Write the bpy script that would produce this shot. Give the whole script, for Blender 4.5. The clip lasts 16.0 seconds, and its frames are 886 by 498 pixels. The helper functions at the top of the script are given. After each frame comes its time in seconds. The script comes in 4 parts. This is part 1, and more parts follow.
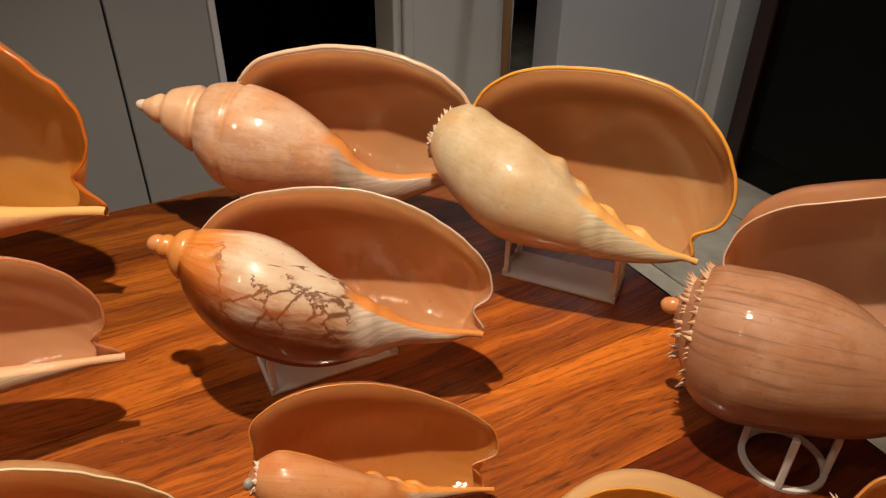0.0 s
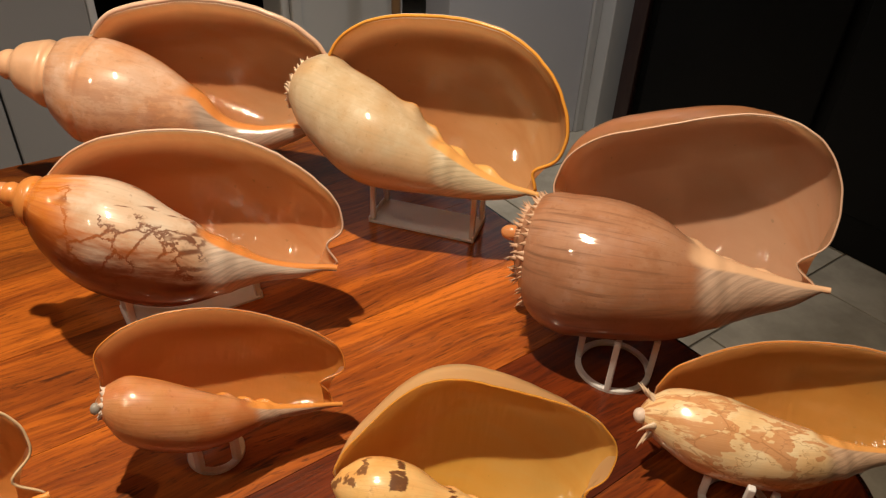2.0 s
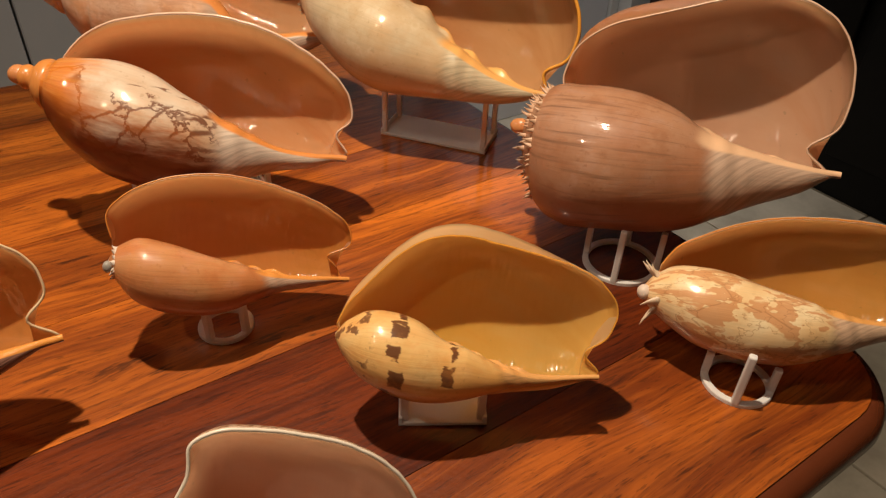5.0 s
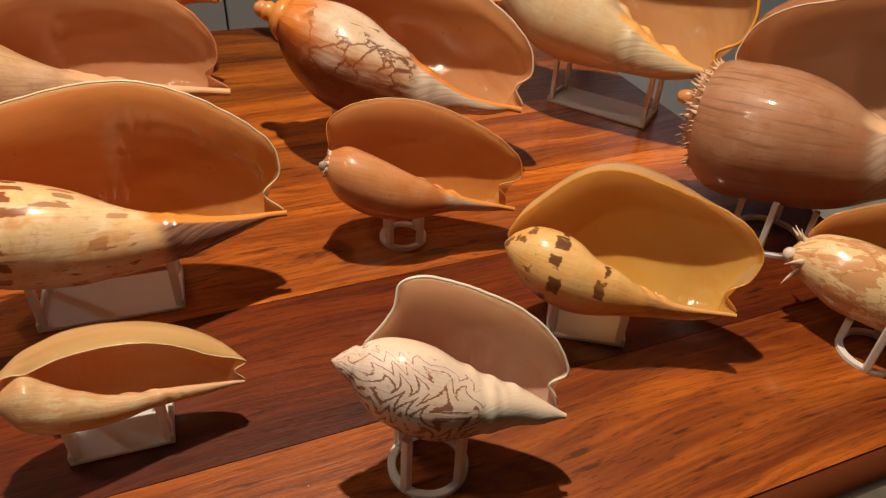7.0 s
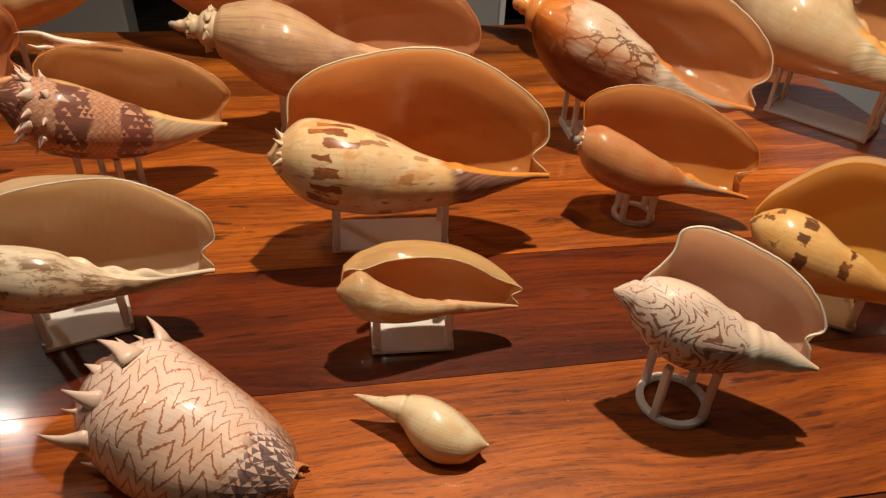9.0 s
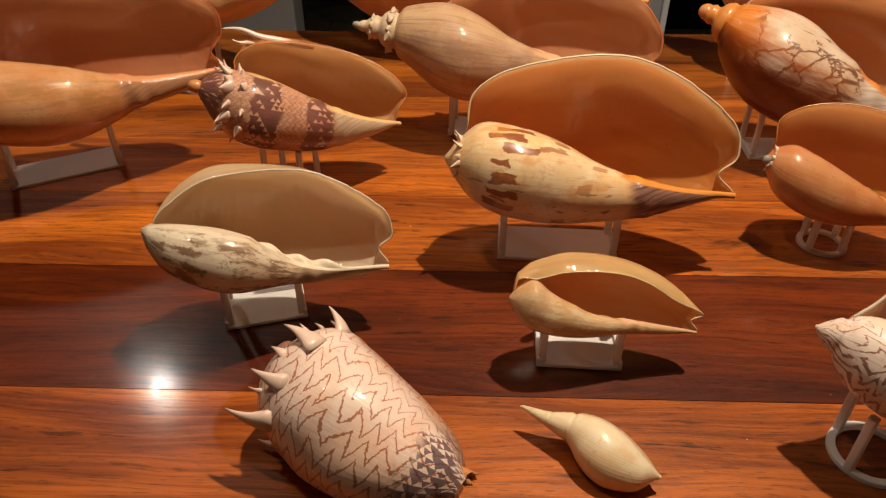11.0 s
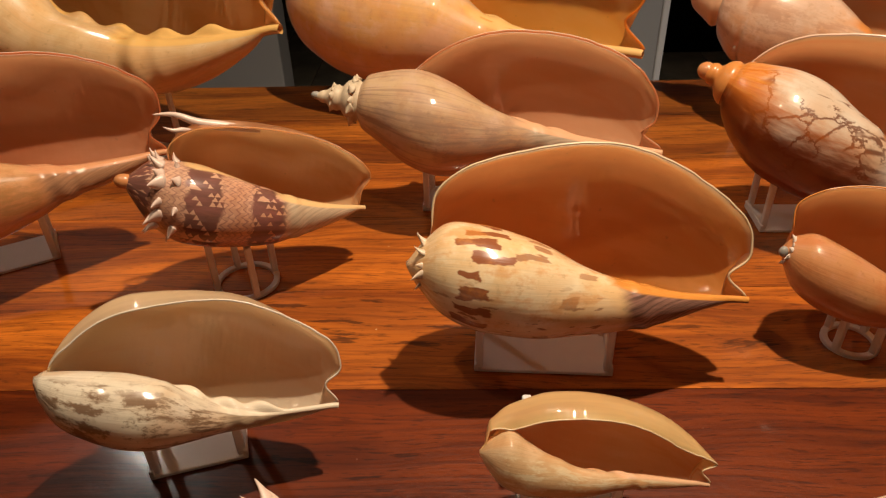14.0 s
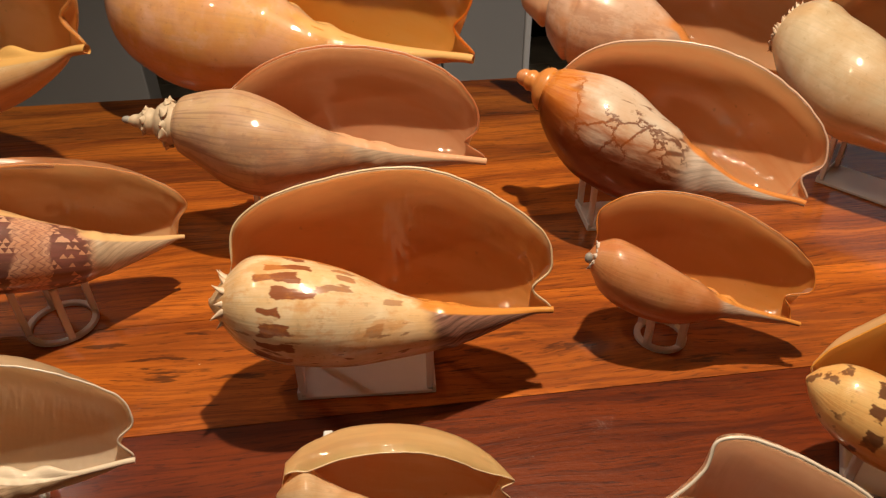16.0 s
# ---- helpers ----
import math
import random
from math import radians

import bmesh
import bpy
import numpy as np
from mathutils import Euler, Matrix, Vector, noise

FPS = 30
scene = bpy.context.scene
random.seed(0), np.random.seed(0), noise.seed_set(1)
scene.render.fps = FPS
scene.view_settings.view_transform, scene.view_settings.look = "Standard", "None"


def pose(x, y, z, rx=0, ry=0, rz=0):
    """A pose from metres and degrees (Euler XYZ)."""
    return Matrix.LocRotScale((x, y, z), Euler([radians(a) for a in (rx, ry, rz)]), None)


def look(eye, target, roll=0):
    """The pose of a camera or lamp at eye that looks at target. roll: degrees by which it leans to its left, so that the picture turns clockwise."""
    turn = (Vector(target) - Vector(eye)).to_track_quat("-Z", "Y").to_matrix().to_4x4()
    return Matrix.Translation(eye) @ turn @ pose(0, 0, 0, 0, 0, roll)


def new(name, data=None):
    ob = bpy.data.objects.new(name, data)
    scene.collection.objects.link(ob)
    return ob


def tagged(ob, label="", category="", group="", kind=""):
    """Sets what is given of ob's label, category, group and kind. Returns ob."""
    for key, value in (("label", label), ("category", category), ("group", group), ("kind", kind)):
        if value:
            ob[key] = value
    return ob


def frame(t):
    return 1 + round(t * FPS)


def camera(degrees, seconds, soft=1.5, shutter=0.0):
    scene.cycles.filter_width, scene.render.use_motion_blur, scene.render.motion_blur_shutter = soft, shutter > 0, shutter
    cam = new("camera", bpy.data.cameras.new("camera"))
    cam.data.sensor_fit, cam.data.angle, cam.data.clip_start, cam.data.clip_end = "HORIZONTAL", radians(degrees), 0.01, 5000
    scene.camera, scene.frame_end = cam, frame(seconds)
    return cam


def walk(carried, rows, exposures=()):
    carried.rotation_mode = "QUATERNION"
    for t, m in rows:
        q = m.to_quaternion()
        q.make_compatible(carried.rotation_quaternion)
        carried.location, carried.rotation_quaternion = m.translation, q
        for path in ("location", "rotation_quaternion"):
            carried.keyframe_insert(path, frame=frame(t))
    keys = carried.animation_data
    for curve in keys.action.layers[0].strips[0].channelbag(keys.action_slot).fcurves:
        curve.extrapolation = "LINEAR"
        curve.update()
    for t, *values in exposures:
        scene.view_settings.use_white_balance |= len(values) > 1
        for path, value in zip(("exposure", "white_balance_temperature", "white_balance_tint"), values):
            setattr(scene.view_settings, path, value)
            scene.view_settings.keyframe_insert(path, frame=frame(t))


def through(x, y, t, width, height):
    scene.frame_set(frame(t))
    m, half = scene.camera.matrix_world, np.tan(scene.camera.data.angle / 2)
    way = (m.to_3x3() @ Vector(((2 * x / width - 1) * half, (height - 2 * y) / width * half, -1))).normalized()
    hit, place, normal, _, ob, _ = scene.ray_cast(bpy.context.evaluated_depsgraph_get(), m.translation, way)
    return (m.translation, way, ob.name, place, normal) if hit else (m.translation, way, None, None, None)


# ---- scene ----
cam = camera(64.5, 16.0, soft=1.25)
PATH = [
    (0, (0.054, 0.051, 1.112), (-0.019, 1.721, 0.015), 0.8),
    (0.5, (0.067, 0.04, 1.109), (0.042, 1.71, 0.008), 1.2),
    (1, (0.075, 0.031, 1.104), (0.117, 1.693, -0.008), 2.0),
    (1.5, (0.093, 0.02, 1.105), (0.185, 1.668, -0.025), 2.3),
    (2, (0.099, 0.011, 1.102), (0.264, 1.649, -0.034), 3.0),
    (2.5, (0.112, 0.002, 1.097), (0.32, 1.621, -0.059), 3.4),
    (3, (0.122, -0.004, 1.086), (0.363, 1.599, -0.086), 4.1),
    (5.5, (0.097, -0.038, 1.048), (0.156, 1.564, -0.147), 2.6),
    (6, (0.089, -0.052, 1.043), (0.091, 1.544, -0.162), 3.0),
    (6.5, (0.092, -0.072, 1.046), (-0.008, 1.524, -0.156), 3.3),
    (7, (0.085, -0.101, 1.05), (-0.148, 1.482, -0.15), 3.3),
    (7.5, (0.07, -0.123, 1.052), (-0.28, 1.444, -0.14), 3.1),
    (8, (0.057, -0.142, 1.051), (-0.375, 1.409, -0.135), 3.0),
    (8.5, (0.044, -0.168, 1.049), (-0.46, 1.371, -0.125), 2.9),
    (9, (0.026, -0.191, 1.05), (-0.555, 1.319, -0.126), 2.6),
    (9.5, (0.014, -0.201, 1.048), (-0.649, 1.278, -0.124), 2.4),
    (10, (0.008, -0.207, 1.047), (-0.738, 1.225, -0.133), 1.7),
    (12.5, (-0.022, -0.158, 1.046), (-1.031, 1.133, -0.1), -1.4),
    (13, (-0.029, -0.141, 1.05), (-1.028, 1.17, -0.082), -1.8),
    (13.5, (-0.031, -0.127, 1.051), (-1.003, 1.214, -0.07), -1.9),
    (14, (-0.03, -0.113, 1.053), (-0.957, 1.258, -0.07), -1.7),
    (14.5, (-0.028, -0.099, 1.052), (-0.898, 1.302, -0.079), -1.2),
    (15, (-0.019, -0.084, 1.056), (-0.826, 1.342, -0.09), -0.9),
    (15.5, (-0.003, -0.075, 1.062), (-0.744, 1.373, -0.101), -0.6),
    (16, (0.012, -0.072, 1.069), (-0.676, 1.404, -0.092), -0.6),
]
walk(cam, [(t, look(eye, target, roll)) for t, eye, target, roll in PATH])

# ---- light: warm ceiling spots over the table, a far lamp, added fill on the far wall, a dim room ----
world = bpy.data.worlds.new("room_air")
scene.world = world
world.use_nodes = True
world.node_tree.nodes["Background"].inputs[0].default_value = (1.0, 0.86, 0.72, 1)
world.node_tree.nodes["Background"].inputs[1].default_value = 0.003


def lamp(name, place, watts, size, colour, target=None, cone=100):
    data = bpy.data.lights.new(name, "SPOT" if target else "POINT")
    data.energy, data.shadow_soft_size, data.color = watts, size, colour
    ob = new(name, data)
    ob.matrix_basis = Matrix.Translation(place)
    if target:
        data.spot_size, data.spot_blend = radians(cone), 0.6
        ob.matrix_basis = look(place, target)
    return ob


WARM = (1.0, 0.82, 0.60)
lamp("spot_one", (-0.05, 0.30, 1.75), 50.5, 0.014, WARM, (-0.07, 0.30, 0.75), 125)
lamp("spot_two", (-0.42, -0.10, 1.75), 6.5, 0.014, WARM, (-0.30, 0.15, 0.75), 125)
lamp("far_lamp", (-1.37, 0.48, 1.87), 7.0, 0.028, (1.0, 0.88, 0.76), (-0.5, 0.1, 0.75), 110)
# two unseen lamps, added only to brighten the far wall
lamp("added_wall_fill", (0.15, 1.45, 2.35), 33.0, 0.04, (1.0, 0.97, 0.93), (-0.02, 1.95, 0.6), 71)
lamp("added_wall_fill", (0.72, 1.87, 2.35), 46.0, 0.04, (1.0, 0.97, 0.93), (0.54, 2.25, 0.6), 74)
scene.view_settings.exposure = 0.0

# ---- node helpers ----


class Nodes:
    """A small writer of node trees."""

    def __init__(self, name):
        self.mat = bpy.data.materials.new(name)
        self.mat.use_nodes = True
        self.tree = self.mat.node_tree
        self.bsdf = self.tree.nodes["Principled BSDF"]

    def add(self, kind, **values):
        node = self.tree.nodes.new("ShaderNode" + kind)
        for key, value in values.items():
            if key == "op":
                node.operation = value
            elif key == "data":
                node.data_type = value
            elif key == "feature":
                node.feature = value
            elif key == "attr":
                node.attribute_name = value
        return node

    def put(self, socket, value):
        if isinstance(value, bpy.types.NodeSocket):
            self.tree.links.new(value, socket)
        elif isinstance(value, tuple) and len(value) == 3 and socket.type == "RGBA":
            socket.default_value = (*value, 1)
        else:
            socket.default_value = value

    def math(self, op, a, b=0.0, c=0.0):
        node = self.add("Math", op=op)
        for socket, value in zip(node.inputs, (a, b, c)):
            self.put(socket, value)
        return node.outputs[0]

    def step(self, value, low, high):
        node = self.add("MapRange")
        node.interpolation_type = "SMOOTHSTEP"
        for n, v in zip((0, 1, 2), (value, low, high)):
            self.put(node.inputs[n], v)
        return node.outputs[0]

    def mix(self, k, a, b):
        node = self.add("Mix", data="RGBA")
        self.put(node.inputs[0], k)
        self.put(node.inputs[6], a)
        self.put(node.inputs[7], b)
        return node.outputs[2]

    def vec(self, x, y, z=0.0):
        node = self.add("CombineXYZ")
        for socket, value in zip(node.inputs, (x, y, z)):
            self.put(socket, value)
        return node.outputs[0]

    def noise(self, vector, scale, detail=3.0, rough=0.55):
        node = self.add("TexNoise")
        self.put(node.inputs["Vector"], vector)
        node.inputs["Scale"].default_value = scale
        node.inputs["Detail"].default_value = detail
        node.inputs["Roughness"].default_value = rough
        return node.outputs["Fac"]

    def crack(self, vector, scale):
        node = self.add("TexVoronoi", feature="DISTANCE_TO_EDGE")
        self.put(node.inputs["Vector"], vector)
        node.inputs["Scale"].default_value = scale
        return node.outputs["Distance"]

    def place(self):
        return self.add("TexCoord").outputs["Object"]

    def split(self, vector):
        node = self.add("SeparateXYZ")
        self.put(node.inputs[0], vector)
        return node.outputs

    def end(self, colour, rough=0.5, metal=0.0, bump=None, strength=0.2, distance=0.001, coat=0.0, coat_rough=0.1, through=None, share=0.35, gloss=0.5):
        b = self.bsdf
        self.put(b.inputs["Base Color"], colour)
        self.put(b.inputs["Roughness"], rough)
        b.inputs["Metallic"].default_value = metal
        b.inputs["Coat Weight"].default_value = coat
        self.put(b.inputs["Coat Roughness"], coat_rough)
        b.inputs["Specular IOR Level"].default_value = gloss
        if through is not None:  # a thin wall lets light through
            glow = self.add("BsdfTranslucent")
            self.put(glow.inputs["Color"], through)
            blend = self.add("MixShader")
            self.put(blend.inputs[0], share)
            self.tree.links.new(b.outputs[0], blend.inputs[1])
            self.tree.links.new(glow.outputs[0], blend.inputs[2])
            edge = self.add("LayerWeight")
            edge.inputs["Blend"].default_value = 0.5
            sheen = self.math("ADD", 0.045 * coat, self.math("MULTIPLY", self.math("POWER", edge.outputs["Facing"], 4.5), 0.45 * coat))
            shine = self.add("BsdfGlossy")
            shine.inputs["Roughness"].default_value = coat_rough
            b.inputs["Coat Weight"].default_value = 0.0
            top = self.add("MixShader")
            for socket, value in zip(top.inputs, (sheen, blend.outputs[0], shine.outputs[0])):
                self.tree.links.new(value, socket)
            self.tree.links.new(top.outputs[0], self.tree.nodes["Material Output"].inputs["Surface"])
        if bump is not None:
            node = self.add("Bump")
            node.inputs["Strength"].default_value = strength
            node.inputs["Distance"].default_value = distance
            self.put(node.inputs["Height"], bump)
            self.put(b.inputs["Normal"], node.outputs[0])
            if through is not None:
                self.put(shine.inputs["Normal"], node.outputs[0])
        return self.mat


def plain(name, colour, rough=0.5, metal=0.0, vary=0.12, scale=40.0, coat=0.0):
    n = Nodes(name)
    where = n.place()
    k = n.noise(where, scale, 4)
    dark = tuple(c * (1 - vary) for c in colour)
    light = tuple(min(1, c * (1 + vary)) for c in colour)
    return n.end(n.mix(k, dark, light), rough, metal, n.noise(where, scale * 6, 3), 0.08, 0.001, coat)


# ---- materials ----


def wood_material():
    n = Nodes("varnished_hardwood")
    x, y, z = n.split(n.place())
    pick = n.add("ObjectInfo").outputs["Random"]
    shift = n.math("MULTIPLY", pick, 37.0)
    wob = n.noise(n.vec(n.math("MULTIPLY", x, 2.2), n.math("MULTIPLY", y, 8.0), shift), 1.0, 3)
    across = n.math("ADD", n.math("MULTIPLY", y, 30.0), n.math("MULTIPLY", wob, 4.0))
    broad = n.noise(n.vec(n.math("MULTIPLY", x, 1.6), across, shift), 1.0, 5, 0.62)
    bend = n.math("ADD", n.math("MULTIPLY", y, 330.0), n.math("MULTIPLY", wob, 22.0))
    fine = n.noise(n.vec(n.math("MULTIPLY", x, 14.0), bend, shift), 1.0, 4, 0.65)
    pore = n.noise(n.vec(n.math("MULTIPLY", x, 75.0), n.math("MULTIPLY", bend, 2.4), n.math("ADD", shift, 9.0)), 1.0, 2, 0.6)
    fleck = n.noise(n.vec(n.math("MULTIPLY", x, 26.0), n.math("MULTIPLY", bend, 0.55), n.math("ADD", shift, 5.0)), 1.0, 4, 0.6)
    base = n.mix(n.step(broad, 0.32, 0.68), (0.19, 0.040, 0.006), (0.54, 0.148, 0.016))
    base = n.mix(n.math("MULTIPLY", n.step(fine, 0.46, 0.64), 0.48), base, (0.10, 0.021, 0.005))
    base = n.mix(n.math("MULTIPLY", n.step(fine, 0.48, 0.30), 0.28), base, (0.60, 0.18, 0.022))
    patch = n.noise(n.vec(n.math("MULTIPLY", x, 4.0), n.math("MULTIPLY", y, 16.0), n.math("ADD", shift, 4.0)), 1.0, 5, 0.62)
    gate = n.step(patch, 0.46, 0.62)
    base = n.mix(n.math("MULTIPLY", gate, 0.42), base, (0.13, 0.03, 0.007))
    base = n.mix(n.math("MULTIPLY", n.step(pore, 0.58, 0.66), 0.45), base, (0.035, 0.010, 0.004))
    base = n.mix(n.math("MULTIPLY", n.step(fleck, 0.58, 0.66), n.math("ADD", 0.12, n.math("MULTIPLY", gate, 0.6))), base, (0.018, 0.006, 0.004))
    dust = n.add("TexVoronoi")
    n.put(dust.inputs["Vector"], n.place())
    dust.inputs["Scale"].default_value = 42.0
    base = n.mix(n.math("MULTIPLY", n.math("LESS_THAN", dust.outputs["Distance"], 0.024), 0.55), base, (0.62, 0.46, 0.34))
    tone = n.add("ObjectInfo").outputs["Color"]
    node = n.add("Mix", data="RGBA")
    node.blend_type = "MULTIPLY"
    node.inputs[0].default_value = 1.0
    n.put(node.inputs[6], base)
    n.put(node.inputs[7], tone)
    scratch = n.noise(n.place(), 240.0, 2)
    smear = n.noise(n.place(), 9.0, 4, 0.6)
    rough = n.math("ADD", 0.30, n.math("ADD", n.math("MULTIPLY", scratch, 0.12), n.math("MULTIPLY", smear, 0.12)))
    relief = n.math("ADD", n.math("MULTIPLY", fine, 0.8), n.math("MULTIPLY", scratch, 0.55))
    swirl = n.crack(n.vec(n.math("MULTIPLY", x, 60.0), n.math("MULTIPLY", y, 90.0), n.math("MULTIPLY", smear, 6.0)), 1.0)
    polish = n.math("ADD", 0.10, n.math("ADD", n.math("MULTIPLY", n.step(scratch, 0.4, 0.65), 0.06), n.math("MULTIPLY", n.step(swirl, 0.10, 0.0), 0.07)))
    return n.end(node.outputs[2], rough, 0, relief, 0.3, 0.0009, 0.48, polish, gloss=0.25)


WOOD = wood_material()
EDGE_WOOD = plain("dark_varnished_edge", (0.13, 0.032, 0.012), 0.25, 0, 0.3, 18, 0.6)


def plastic_material():
    n = Nodes("translucent_white_plastic")
    haze = n.noise(n.place(), 70.0, 3)
    col = n.mix(haze, (0.80, 0.78, 0.77), (0.90, 0.885, 0.875))
    return n.end(col, 0.34, 0, n.noise(n.place(), 260.0, 2), 0.06, 0.0005, 0.2, 0.1, (0.96, 0.94, 0.93), 0.28)


PLASTIC = plastic_material()
GREY_PAINT = plain("grey_painted_panel", (0.30, 0.298, 0.315), 0.55, 0, 0.06, 3)
PALE_PAINT = plain("pale_grey_paint", (0.58, 0.575, 0.61), 0.55, 0, 0.06, 3)
WHITE_PAINT = plain("off_white_paint", (0.50, 0.49, 0.48), 0.5, 0, 0.05, 4)
DARK_WOOD = plain("dark_red_brown_frame", (0.035, 0.014, 0.012), 0.4, 0, 0.25, 14)
DARK = plain("near_black_lacquer", (0.006, 0.0055, 0.005), 0.5, 0, 0.3, 5)
DARK.node_tree.nodes["Principled BSDF"].inputs["Specular IOR Level"].default_value = 0.12
CEILING_PAINT = plain("ceiling_white", (0.7, 0.67, 0.62), 0.8, 0, 0.04, 3)
BROOM = plain("pale_broom_wood", (0.30, 0.17, 0.08), 0.5, 0, 0.2, 20)


def stone_material():
    n = Nodes("grey_slate_tile")
    where = n.place()
    pick = n.add("ObjectInfo").outputs["Random"]
    cloud = n.noise(where, 6.0, 5, 0.6)
    base = n.mix(n.step(cloud, 0.3, 0.7), (0.30, 0.26, 0.20), (0.50, 0.44, 0.35))
    base = n.mix(n.math("MULTIPLY", pick, 0.35), base, (0.17, 0.15, 0.12))
    return n.end(base, 0.55, 0, n.noise(where, 30.0, 5, 0.6), 0.4, 0.004)


STONE = stone_material()
GROUT = plain("dark_grout", (0.17, 0.15, 0.125), 0.85, 0, 0.2, 50)


def lining_material(name, deep, pale, edge, blotch=None, rough=0.13, blue=0.92):
    """The glazed inside: deep colour far in, paler towards the canal, edge colour along the lip."""
    deep, pale = (tuple(c ** p for c, p in zip(tone, (0.66, 0.76, blue))) for tone in (deep, pale))
    n = Nodes(name)
    s, turn, lip = n.split(n.add("Attribute", attr="shell_place").outputs["Vector"])
    where = n.place()
    cloud = n.noise(where, 22.0, 3)
    veil = n.noise(n.vec(n.math("MULTIPLY", s, 2.2), n.math("MULTIPLY", turn, 13.0), 8.0), 1.0, 4, 0.6)
    # the paler canal end partly paints in the direct light that falls there
    col = n.mix(n.step(n.math("ADD", s, n.math("MULTIPLY", cloud, 0.35)), 0.45, 1.15), deep, pale)
    grow = n.noise(n.vec(n.math("MULTIPLY", s, 3.0), n.math("MULTIPLY", turn, 34.0)), 1.0, 3)
    col = n.mix(n.math("MULTIPLY", n.step(grow, 0.45, 0.75), 0.16), col, pale)
    if blotch:
        col = n.mix(n.math("MULTIPLY", n.step(n.noise(n.vec(n.math("MULTIPLY", s, 4.0), n.math("MULTIPLY", turn, 16.0), 3.0), 1.0, 4, 0.6), 0.5, 0.68), 0.6), col, blotch)
    col = n.mix(n.math("MULTIPLY", n.step(veil, 0.50, 0.66), 0.4), col, tuple(c * f for c, f in zip(deep, (0.92, 0.72, 0.50))))
    col = n.mix(n.math("MULTIPLY", n.step(veil, 0.50, 0.34), 0.35), col, tuple(min(0.92, 0.1 + c) for c in pale))
    pit = n.noise(where, 160.0, 2)
    col = n.mix(n.math("MULTIPLY", n.step(pit, 0.72, 0.78), 0.35), col, tuple(c * 0.35 for c in deep))
    col = n.mix(n.step(lip, 0.955, 0.995), col, edge)
    swell = n.noise(n.vec(n.math("MULTIPLY", s, 34.0), n.math("MULTIPLY", turn, 20.0), 1.0), 1.0, 1)
    relief = n.math("ADD", n.math("MULTIPLY", swell, 1.7), n.math("ADD", n.noise(where, 55.0, 2), n.math("MULTIPLY", grow, 0.5)))
    return n.end(col, rough, 0, relief, 0.22, 0.0016, 1.0, 0.03, n.mix(0.45, col, (1.0, 0.74, 0.34 + 0.4 * (1.1 - blue))), 0.62, 0.3)


def tents(n, s, turn, warp, along, round_, share):
    """Pale triangles in rows round the whorl; share: how many of the places hold one."""
    row = n.math("ADD", n.math("MULTIPLY", turn, round_), n.math("MULTIPLY", warp, 0.8))
    which = n.math("FLOOR", row)
    cell = n.math("ADD", n.math("MULTIPLY", s, along), n.math("ADD", n.math("MULTIPLY", which, 0.37), n.math("MULTIPLY", warp, 1.2)))
    dice = n.add("TexWhiteNoise")
    n.put(dice.inputs["Vector"], n.vec(n.math("FLOOR", cell), which, 2.0))
    tall = n.math("MULTIPLY", n.math("ABSOLUTE", n.math("SUBTRACT", n.math("FRACT", cell), 0.5)), 2.0)
    inside = n.step(n.math("SUBTRACT", n.math("FRACT", row), tall), -0.04, 0.05)
    return n.math("MULTIPLY", inside, n.math("LESS_THAN", dice.outputs["Value"], share))


